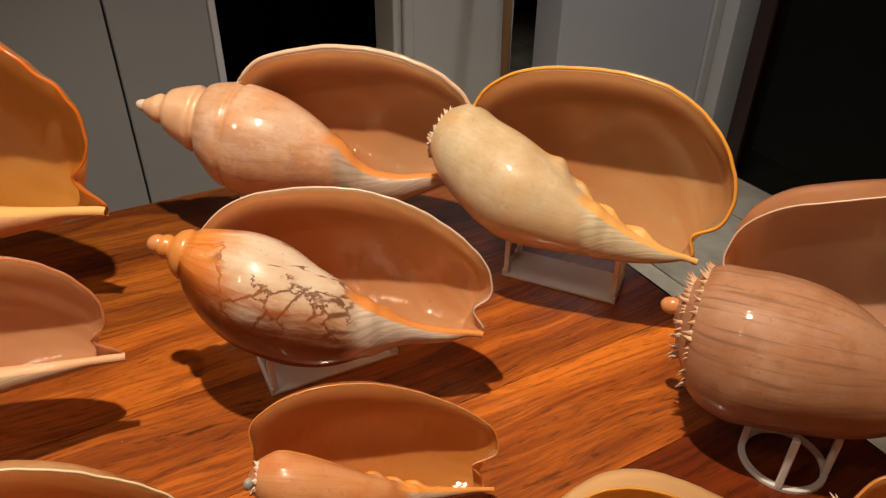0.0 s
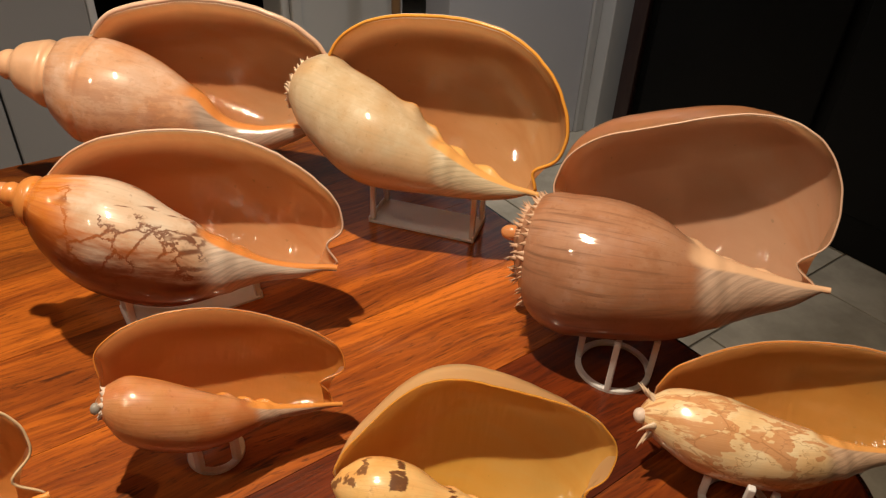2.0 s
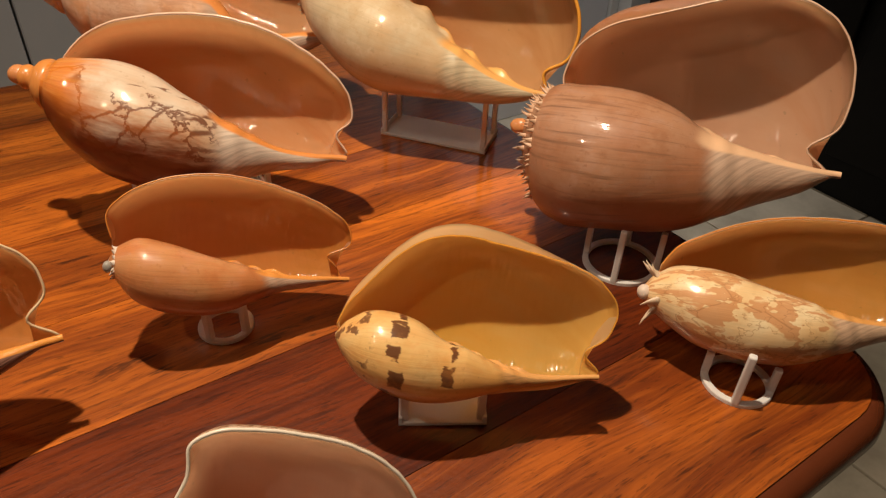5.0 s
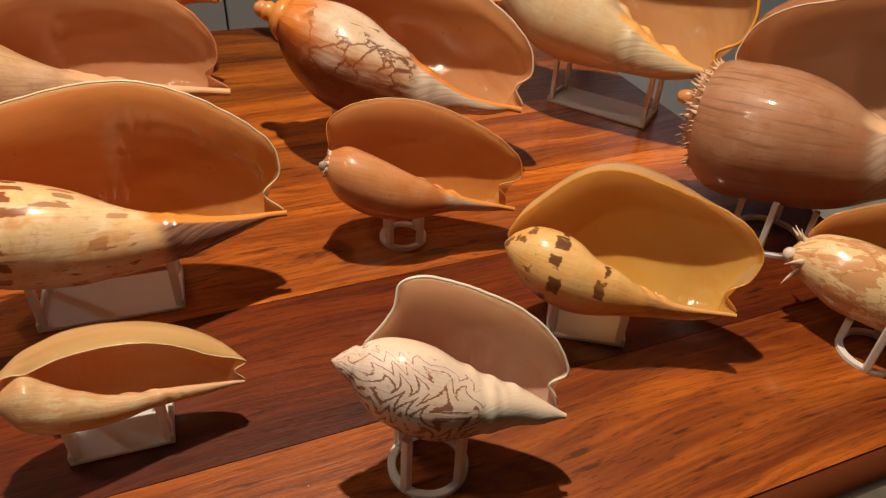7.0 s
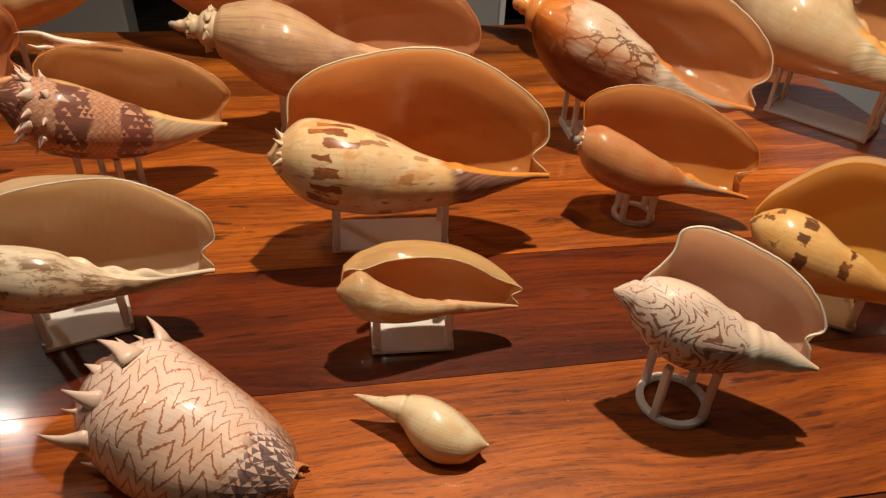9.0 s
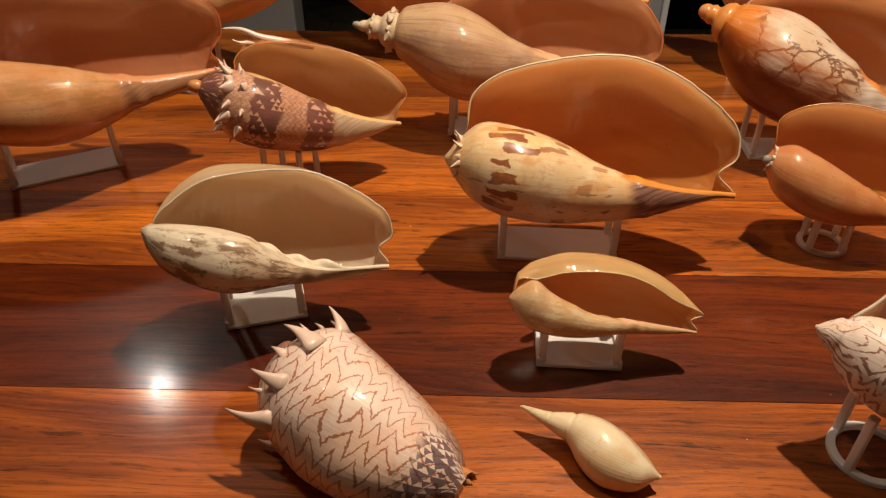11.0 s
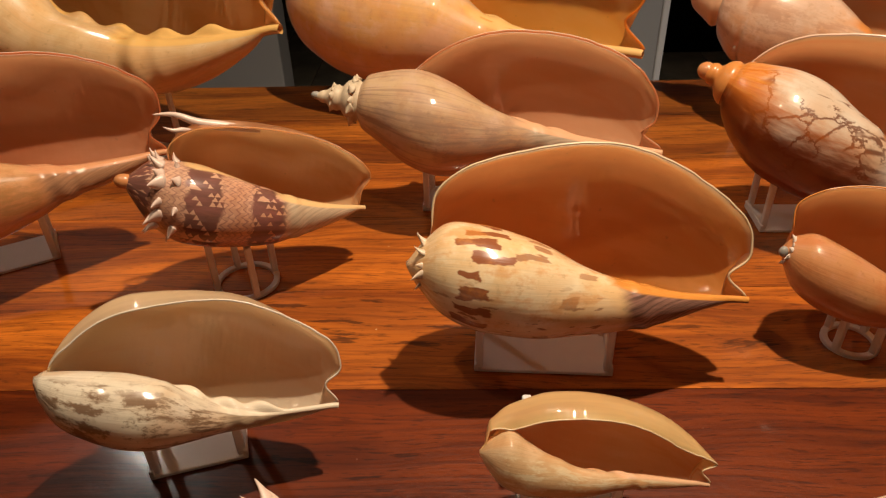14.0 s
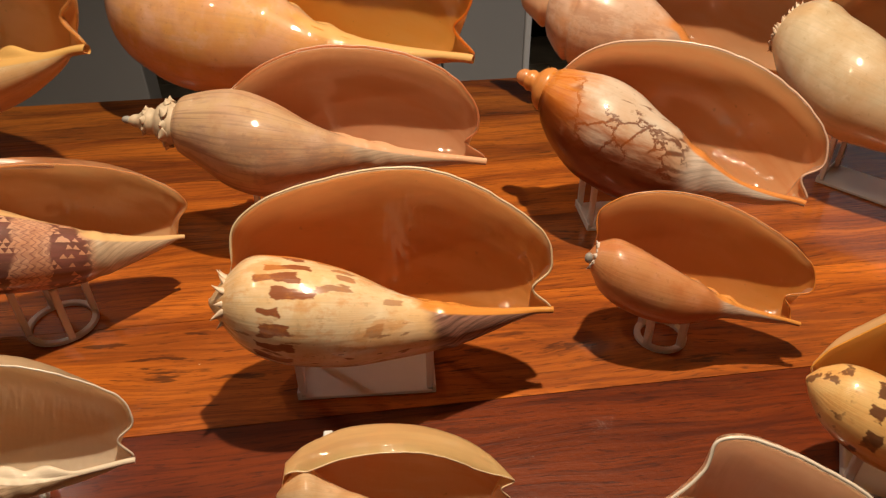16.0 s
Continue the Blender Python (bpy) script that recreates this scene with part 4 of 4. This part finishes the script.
N = Shell("grey_baler_shell", "weathered grey-cream baler shell with its lit canal end painted pale pink",
    (-0.316, -0.025, 0.83), (-0.213, 0.061, 0.795), (-0.264, 0.618, 0.74),
    (0.024, 0.037, 0.043, 0.044, 0.022, -0.016, -0.04, -0.046, -0.037, -0.017, 0.003),
    (0.042, 0.14, 0.183, 0.202, 0.198, 0.171, 0.137, 0.099, 0.063, 0.032, 0.004),
    ((0.041, 0.065), (0.075, 0.157), (0.137, 0.236), (0.218, 0.296), (0.31, 0.329), (0.405, 0.345), (0.501, 0.349), (0.597, 0.343), (0.692, 0.325), (0.785, 0.296), (0.875, 0.26), (0.958, 0.204), (0.993, 0.112), (0.997, 0.014)),
    LOOK_N, folds=(0.50, 0.62, 0.73), fold=0.034, fold_width=0.05, lip_look=WHITE_LIP, over=0.068, dip=0.055, fade=(0.12, 0.8), seed=12, notch=0.012, curl=17.0, wash=45)
O = Shell("amphora_baler_shell", "glossy cream baler shell with rust bars and orange inside",
    (-0.224, 0.137, 0.829), (-0.061, 0.232, 0.809), (-0.185, 0.497, 0.848),
    (0.031, 0.128, 0.138, 0.125, 0.095, 0.05, 0.015, 0.003, -0.002, -0.001, 0.003),
    (0.026, 0.121, 0.167, 0.18, 0.179, 0.162, 0.142, 0.118, 0.08, 0.037, 0.003),
    ((0.065, 0.118), (0.069, 0.218), (0.137, 0.29), (0.228, 0.335), (0.324, 0.364), (0.423, 0.383), (0.524, 0.391), (0.624, 0.386), (0.723, 0.365), (0.817, 0.329), (0.904, 0.278), (0.972, 0.205), (0.987, 0.107), (0.994, 0.007)),
    LOOK_O, folds=(0.62, 0.70), fold=0.008, lip_look=CREAM_LIP, seed=13, curl=9.0, dip=0.06)
O.crown(0.05, (-15, 8, 30, 55, 80, 105, 135), 0.045, 0.03, 0.7, BONE)
P = Shell("pink_spired_volute_shell", "pinkish volute shell with a stepped grey-tipped spire",
    (-0.396, 0.257, 0.852), (-0.157, 0.37, 0.816), (-0.069, 0.433, 0.899),
    (0.008, 0.055, 0.096, 0.112, 0.088, 0.046, 0.019, 0.009, 0.004, 0.002, 0.002),
    (0.012, 0.048, 0.098, 0.154, 0.17, 0.138, 0.09, 0.061, 0.042, 0.023, 0.003),
    ((0.282, 0.109), (0.331, 0.158), (0.388, 0.198), (0.449, 0.23), (0.514, 0.253), (0.582, 0.266), (0.651, 0.272), (0.72, 0.268), (0.788, 0.255), (0.853, 0.231), (0.911, 0.193), (0.954, 0.14), (0.968, 0.072), (0.994, 0.009)),
    LOOK_P, spire=0.145, spire_look=CHALK, spire_rings=((0.04, 0.22, 0.008), (0.085, 0.26, 0.009), (0.14, 0.24, 0.010)), folds=(0.6, 0.7), fold=0.008, seed=14, curl=7.0)
P.crown(0.062, range(-40, 320, 40), 0.014, 0.026, 0.4, CHALK, 0.2, "knob")
P.crown(0.118, range(-40, 320, 32), 0.022, 0.04, 0.4, CHALK, 0.2, "knob")
P.bulb("apex", (0.012, 0.0, 0.0), 0.011, GREY_BULB, 1.5)
Q = Shell("imperial_volute_shell", "spiny volute shell with purple-brown tent pattern",
    (-0.408, 0.095, 0.85), (-0.318, 0.215, 0.798), (-0.189, 0.506, 0.841),
    (0.012, 0.09, 0.101, 0.094, 0.068, 0.03, 0.006, -0.005, -0.007, -0.002, 0.004),
    (0.02, 0.139, 0.212, 0.233, 0.232, 0.219, 0.2, 0.16, 0.115, 0.064, 0.009),
    ((0.165, 0.11), (0.155, 0.165), (0.175, 0.212), (0.245, 0.262), (0.332, 0.288), (0.423, 0.302), (0.514, 0.308), (0.605, 0.305), (0.695, 0.294), (0.782, 0.272), (0.867, 0.238), (0.955, 0.188), (1.0, 0.12), (0.97, 0.02)),
    LOOK_Q, folds=(0.48, 0.54, 0.60, 0.66, 0.72), fold=0.010, seed=15, curl=18.0, wash=72, over=0.03, dip=0.02)
Q.crown(0.13, range(-30, 190, 24), 0.08, 0.065, 0.66, SHELL_BONE)
Q.crown(0.19, range(-20, 190, 34), 0.05, 0.05, 0.5, SHELL_BONE)
Q.horn(((0.50, -0.06, 0.262), (0.38, -0.05, 0.262), (0.26, -0.04, 0.262), (0.17, -0.03, 0.28), (0.09, -0.02, 0.268)), 0.027, SHELL_BONE)
Q.horn(((0.235, -0.055, 0.228), (0.20, -0.06, 0.222), (0.165, -0.065, 0.215), (0.13, -0.07, 0.222)), 0.015, SHELL_BONE)
Q.bulb("apex", (0.012, 0.0, 0.0), 0.03, ORANGE_BULB)
R = Shell("rosy_baler_shell", "glossy rosy-brown baler shell with wine-red inside",
    (-0.562, -0.027, 0.855), (-0.449, 0.158, 0.835), (-0.265, 0.262, 0.928),
    (0.025, 0.082, 0.078, 0.063, 0.041, 0.012, -0.005, -0.015, -0.012, -0.006, 0.002),
    (0.043, 0.153, 0.193, 0.217, 0.221, 0.2, 0.162, 0.116, 0.087, 0.05, 0.004),
    ((0.077, 0.088), (0.107, 0.178), (0.175, 0.245), (0.259, 0.29), (0.351, 0.317), (0.445, 0.333), (0.541, 0.336), (0.636, 0.329), (0.731, 0.314), (0.823, 0.287), (0.911, 0.251), (0.988, 0.195), (0.999, 0.103), (0.999, 0.008)),
    LOOK_R, folds=(0.52, 0.60), fold=0.008, seed=16, curl=10.0)
A = Shell("golden_baler_shell", "large white and gold baler shell with deep orange inside",
    (-0.614, 0.476, 0.885), (-0.222, 0.501, 0.843), (0.078, 0.35, 0.933),
    (0.017, 0.085, 0.107, 0.092, 0.064, 0.021, -0.012, -0.021, -0.018, -0.01, 0.001),
    (0.028, 0.187, 0.234, 0.245, 0.235, 0.203, 0.161, 0.117, 0.076, 0.037, 0.003),
    ((0.176, 0.117), (0.209, 0.197), (0.263, 0.263), (0.336, 0.307), (0.417, 0.335), (0.502, 0.35), (0.588, 0.352), (0.673, 0.341), (0.756, 0.319), (0.835, 0.283), (0.906, 0.235), (0.962, 0.17), (0.975, 0.086), (0.999, 0.005)),
    LOOK_A, folds=(0.46, 0.54, 0.63), fold=0.012, jagged=0.0012, seed=17, curl=8.0)
B = Shell("great_baler_shell", "large cream baler shell with scalloped columella folds",
    (-0.826, 0.215, 0.91), (-0.459, 0.295, 0.886), (-0.02, 0.37, 0.929),
    (0.013, 0.084, 0.086, 0.026, -0.061, -0.076, -0.084, -0.077, -0.058, -0.029, 0.002),
    (0.047, 0.16, 0.2, 0.218, 0.222, 0.222, 0.216, 0.196, 0.149, 0.083, 0.004),
    ((0.148, 0.106), (0.186, 0.178), (0.252, 0.225), (0.328, 0.256), (0.408, 0.276), (0.489, 0.287), (0.571, 0.29), (0.653, 0.286), (0.734, 0.273), (0.813, 0.25), (0.886, 0.214), (0.947, 0.159), (0.984, 0.086), (0.998, 0.006)),
    LOOK_B, folds=(0.46, 0.58, 0.70, 0.82), fold=0.028, fold_width=0.045, seed=18, curl=8.0)

# ---- table: planks along its length, dark rounded edge ----
TURN = 32.0
FRAME = pose(0, 0, 0, 0, 0, TURN)  # the room and the table share this turn; x along the table, y across it
U_LOW, U_HIGH, V_LOW, V_HIGH = -1.55, 0.480, -0.002, 0.712
table = thing("dining_table", FRAME, "varnished red-brown hardwood plank table with a dark rounded edge", "table")


def plank_shape(wide, round_low, round_high, radius=0.05):
    """A board along the table; its end is rounded at a corner of the table."""
    half = wide / 2
    outline = [(U_LOW, half), (U_LOW, -half)]
    for rounded, side in ((round_low, -1), (round_high, 1)):
        arc = [(U_HIGH - radius + radius * math.sin(math.radians(9 * k)), side * (half - radius + radius * math.cos(math.radians(9 * k)))) for k in range(11)] if rounded else [(U_HIGH, side * half)]
        outline += arc if side < 0 else arc[::-1]
    bm = bmesh.new()
    lower = bm.faces.new([bm.verts.new((x, y, -0.03)) for x, y in outline])
    upper = bmesh.ops.extrude_face_region(bm, geom=[lower])["geom"]
    bmesh.ops.translate(bm, vec=(0, 0, 0.03), verts=[v for v in upper if isinstance(v, bmesh.types.BMVert)])
    bmesh.ops.recalc_face_normals(bm, faces=bm.faces)
    return bm


EDGES = (-0.002, 0.104, 0.218, 0.316, 0.414, 0.513, 0.612, 0.712)
TONES = ((0.92, 0.84, 0.8), (0.33, 0.20, 0.175), (1.22, 1.2, 1.12), (1.08, 1.05, 1.0), (1.05, 1.05, 1.05), (0.8, 0.85, 0.95), (0.62, 0.68, 0.8))
for low, high, tone in zip(EDGES, EDGES[1:], TONES):
    plank = part("plank", plank_shape(high - low - 0.0005, low == V_LOW, high == V_HIGH), WOOD, table, smooth=False)
    plank.location = (0, (low + high) / 2, SHELF)
    plank.color = (*tone, 1)


def edge_band():
    """A half-round moulding swept round the table's outline with rounded corners."""
    radius, reach = 0.062, 0.012
    cx0, cx1, cy0, cy1 = U_LOW + radius, U_HIGH + reach - radius, V_LOW + radius - reach, V_HIGH - radius + reach
    ring = []
    for cx, cy, start in ((cx1, cy1, 0), (cx0 - reach, cy1, 90), (cx0 - reach, cy0, 180), (cx1, cy0, 270)):
        for k in range(13):
            a = math.radians(start + 7.5 * k)
            ring.append((cx + radius * math.cos(a), cy + radius * math.sin(a), math.cos(a), math.sin(a)))
    profile = [(-radius + 0.004, -0.0008), (-0.020, -0.0008), (-0.011, -0.0014), (-0.005, -0.0042), (-0.0012, -0.0095), (0, -0.017), (-0.0025, -0.025), (-0.009, -0.031), (-0.02, -0.034), (-radius + 0.004, -0.034)]
    verts, faces, n = [], [], len(profile)
    for x, y, nx, ny in ring:
        for out, z in profile:
            verts.append((x + nx * out, y + ny * out, SHELF + z))
    for i in range(len(ring)):
        j = (i + 1) % len(ring)
        for k in range(n - 1):
            faces.append((i * n + k, j * n + k, j * n + k + 1, i * n + k + 1))
    mesh = bpy.data.meshes.new("edge_band")
    mesh.from_pydata(verts, [], faces)
    return mesh


part_mesh("edge_band", edge_band(), EDGE_WOOD, table, "dark glossy rounded table edge")
for x in (-1.45, 0.36):
    for y in (0.06, 0.60):
        part("leg", box(bmesh.new(), (0.07, 0.07, SHELF - 0.03), (x, y, (SHELF - 0.03) / 2), 0.006), EDGE_WOOD, table)
part("apron", box(bmesh.new(), (1.70, 0.48, 0.06), (-0.55, 0.35, SHELF - 0.061), 0.004), EDGE_WOOD, table)

# ---- stands of translucent plastic ----


def under(shell, x, y):
    """The height of the shell's underside over a place on the table."""
    if not hasattr(shell, "cloud"):
        shell.cloud = np.array([shell.matrix @ v.co for ob in shell.thing.children if ob.name.split(".")[0] in ("body_whorl", "spire") for v in ob.data.vertices])
    near = np.hypot(shell.cloud[:, 0] - x, shell.cloud[:, 1] - y)
    some = near < max(0.006, np.sort(near)[8])
    return float(shell.cloud[some, 2].min())


def tray_stand(shell, x, y, yaw, long, deep):
    """A flat base with raised ends and four posts; x, y: the base's near left corner."""
    m = pose(x, y, SHELF + 0.0002, 0, 0, yaw)
    ob = thing("shell_stand", m, "translucent white plastic tray stand with four posts under a shell", "stand", "stands under the shells")
    part("base_plate", box(bmesh.new(), (long, deep, 0.0024), (long / 2, deep / 2, 0.0012), 0.0006), PLASTIC, ob, smooth=False)
    for ex in (0.0012, long - 0.0012):
        part("end_rail", box(bmesh.new(), (0.0024, deep, 0.0042), (ex, deep / 2, 0.0040), 0.0006), PLASTIC, ob, smooth=False)
    for px in (0.0032, long - 0.0032):
        for py in (0.004, deep - 0.004):
            w = m @ Vector((px, py, 0))
            high = max(0.012, min(0.075, under(shell, w.x, w.y) - SHELF + 0.0012))
            part("post", box(bmesh.new(), (0.0046, 0.0046, high - 0.002), (px, py, high / 2 + 0.001), 0.0009), PLASTIC, ob, smooth=False)
    return ob


def ring_stand(shell, x, y, wide, turn=20):
    m = pose(x, y, SHELF + 0.0002, 0, 0, turn)
    ob = thing("shell_stand", m, "translucent white plastic ring stand with four posts under a shell", "stand", "stands under the shells")
    bm = bmesh.new()
    n, outer, inner, high = 40, wide / 2, wide / 2 - 0.0042, 0.0028
    loops = [[bm.verts.new((r * math.cos(2 * math.pi * k / n), r * math.sin(2 * math.pi * k / n), z)) for k in range(n)]
             for r, z in ((outer, 0), (outer, high - 0.0005), (outer - 0.0005, high), (inner + 0.0005, high), (inner, high - 0.0005), (inner, 0))]
    for a, b in zip(loops, loops[1:] + loops[:1]):
        for k in range(n):
            bm.faces.new((a[k], a[(k + 1) % n], b[(k + 1) % n], b[k]))
    part("ring", bm, PLASTIC, ob, smooth=False)
    for k in range(4):
        a = math.radians(45 + 90 * k)
        px, py = (outer - 0.0021) * math.cos(a), (outer - 0.0021) * math.sin(a)
        w = m @ Vector((px, py, 0))
        high = max(0.012, min(0.075, under(shell, w.x, w.y) - SHELF + 0.0012))
        part("post", box(bmesh.new(), (0.0044, 0.0044, high - 0.001), (px, py, high / 2 + 0.0005), 0.0009, pose(0, 0, 0, 0, 0, 45 + 90 * k)), PLASTIC, ob, smooth=False)
    return ob


tray_stand(D, 0.0840, 0.5630, -21.5, 0.1010, 0.043)
tray_stand(H, 0.1040, 0.2220, 0.0, 0.0480, 0.036)
tray_stand(K, -0.1190, 0.0760, 29.2, 0.0492, 0.034)
tray_stand(N, -0.2930, -0.0030, 49.0, 0.0503, 0.034)
tray_stand(O, -0.1910, 0.1550, 28.7, 0.0832, 0.04)
tray_stand(R, -0.5660, 0.0170, 62.0, 0.0872, 0.04)
tray_stand(F, -0.0810, 0.4030, 30, 0.098, 0.04)
tray_stand(P, -0.3250, 0.2950, 26, 0.08, 0.04)
tray_stand(A, -0.4853, 0.4491, 3.6, 0.1, 0.045)
tray_stand(B, -0.6839, 0.2102, 12.3, 0.1, 0.045)
tray_stand(C, -0.1485, 0.5763, -5.3, 0.1, 0.045)
ring_stand(E, 0.2620, 0.3680, 0.0541)
ring_stand(G, -0.0040, 0.3015, 0.0340)
ring_stand(I, 0.3035, 0.2525, 0.0413)
ring_stand(J, 0.0520, 0.1145, 0.0409)
ring_stand(Q, -0.3780, 0.1475, 0.0466)

# ---- the room: floor tiles, panelled wall with dark openings, black cabinet, ceiling ----


def structure(name, material, label, *boxes, bevel=0.004):
    bm = bmesh.new()
    for low, high in boxes:
        box(bm, [h - l for l, h in zip(low, high)], [(l + h) / 2 for l, h in zip(low, high)], bevel)
    mesh = bpy.data.meshes.new(name)
    bm.to_mesh(mesh)
    bm.free()
    mesh.materials.append(material)
    ob = new(name, mesh)
    ob.matrix_basis = FRAME
    return tagged(ob, label, name.split("_")[0], "", "structure")


HIGH = 2.45
floor = structure("floor", GROUT, "grey slate tile floor with dark joints", ((-4.0, -2.6, -0.1), (3.4, 4.6, -0.006)), bevel=0)
structure("ceiling", CEILING_PAINT, "plain white ceiling", ((-4.0, -2.6, HIGH), (3.4, 4.6, HIGH + 0.1)), bevel=0)
structure("wall_left", WHITE_PAINT, "plain off-white wall", ((-4.1, -2.6, -0.1), (-4.0, 4.6, HIGH)), bevel=0)
structure("wall_near", WHITE_PAINT, "plain off-white wall", ((-4.0, -2.7, -0.1), (3.4, -2.6, HIGH)), bevel=0)
structure("wall_right", GREY_PAINT, "plain grey wall", ((3.4, -2.6, -0.1), (3.5, 4.6, HIGH)), bevel=0)
structure("wall_back", GREY_PAINT, "dim grey wall of the room beyond", ((-4.0, 4.6, -0.1), (3.4, 4.7, HIGH)), bevel=0)
W0, W1 = 1.6, 1.7
structure("wall_far_panel_one", GREY_PAINT, "grey painted wall panel", ((-4.0, W0, 0), (-0.53, W1, HIGH)))
structure("wall_far_panel_two", GREY_PAINT, "grey painted cupboard door panel", ((-0.20, W0, 0), (0.178, W1, HIGH)))
structure("wall_far_panel_three", GREY_PAINT, "grey painted cupboard door panel", ((0.182, W0, 0), (0.384, W1, HIGH)))
structure("trim_one", PALE_PAINT, "narrow grey edge trim of the cupboard", ((0.384, W0 - 0.004, 0), (0.40, W1, HIGH)))
structure("trim_two", WHITE_PAINT, "off-white moulded door jamb", ((0.815, W0 - 0.01, 0), (0.838, W1, HIGH)), ((0.840, W0 - 0.018, 0), (0.868, W1, HIGH)))
structure("wall_far_panel_four", WHITE_PAINT, "beige painted wall panel beside the doorway", ((0.868, W0 + 0.01, 0), (1.185, W1, HIGH)))
structure("wall_far_panel_five", PALE_PAINT, "pale grey painted door panel", ((1.325, W0 - 0.02, 0), (1.925, W1, HIGH)))
structure("trim_three", WHITE_PAINT, "white corner trim", ((1.928, W0 - 0.03, 0), (1.965, W1, HIGH)))
structure("wall_far_panel_six", WHITE_PAINT, "white painted return beside the dark cabinet", ((1.968, 1.52, 0), (3.4, 1.60, HIGH)))
structure("wall_recess", DARK_WOOD, "dark recess behind the broom", ((1.185, W0 + 0.25, 0), (1.325, W0 + 0.3, HIGH)))
broom = thing("broom", FRAME, "pale wooden broom handle leaning on the beige wall panel", "broom")
part_mesh("handle", tube_mesh("handle", [(1.105, W0 - 0.09, 0.10), (1.115, W0 - 0.06, 0.7), (1.128, W0 - 0.006, 1.45)], [0.012] * 3, 12), BROOM, broom)
part("brush_head", box(bmesh.new(), (0.05, 0.2, 0.11), (1.105, W0 - 0.11, 0.055), 0.01), DARK_WOOD, broom)
cabinet = thing("dark_cabinet", FRAME, "tall near-black cabinet with a red-brown frame standing on the floor", "cabinet")
part("body", box(bmesh.new(), (0.7, 2.6, 2.1), (2.37, 0.17, 1.05), 0.008), DARK, cabinet)
part("frame_post", box(bmesh.new(), (0.03, 0.06, 2.1), (2.004, 1.435, 1.05), 0.006), DARK_WOOD, cabinet)
for k in range(4):
    part("door_panel", box(bmesh.new(), (0.02, 0.58, 1.85), (2.009, 1.08 - k * 0.62, 1.05), 0.006), DARK, cabinet)
shelf = thing("low_cupboard", FRAME, "dark low cupboard in the room beyond", "cupboard")
part("body", box(bmesh.new(), (0.9, 0.4, 0.75), (0.95, 3.2, 0.375), 0.01), DARK, shelf)
for x in (0.73, 1.17):
    part("door", box(bmesh.new(), (0.42, 0.018, 0.64), (x, 2.991, 0.39), 0.004), DARK, shelf)
part("top", box(bmesh.new(), (0.94, 0.44, 0.025), (0.95, 3.2, 0.7625), 0.004), DARK, shelf)

# floor tiles, one by one
TILE = 0.42
tile_mesh = {}


def tile_data(w, d):
    key = (round(w, 3), round(d, 3))
    if key not in tile_mesh:
        bm = box(bmesh.new(), (w, d, 0.012), (0, 0, -0.006), 0.0015)
        mesh = bpy.data.meshes.new("tile")
        bm.to_mesh(mesh)
        bm.free()
        mesh.materials.append(STONE)
        tile_mesh[key] = mesh
    return tile_mesh[key]


for i in range(-4, 8):
    for j in range(-3, 10):
        ob = new("tile", tile_data(TILE - 0.006, TILE - 0.006))
        ob.parent = floor
        ob.location = (0.13 + i * TILE + (0.5 * TILE if j % 2 else 0), -0.05 + j * TILE, 0)
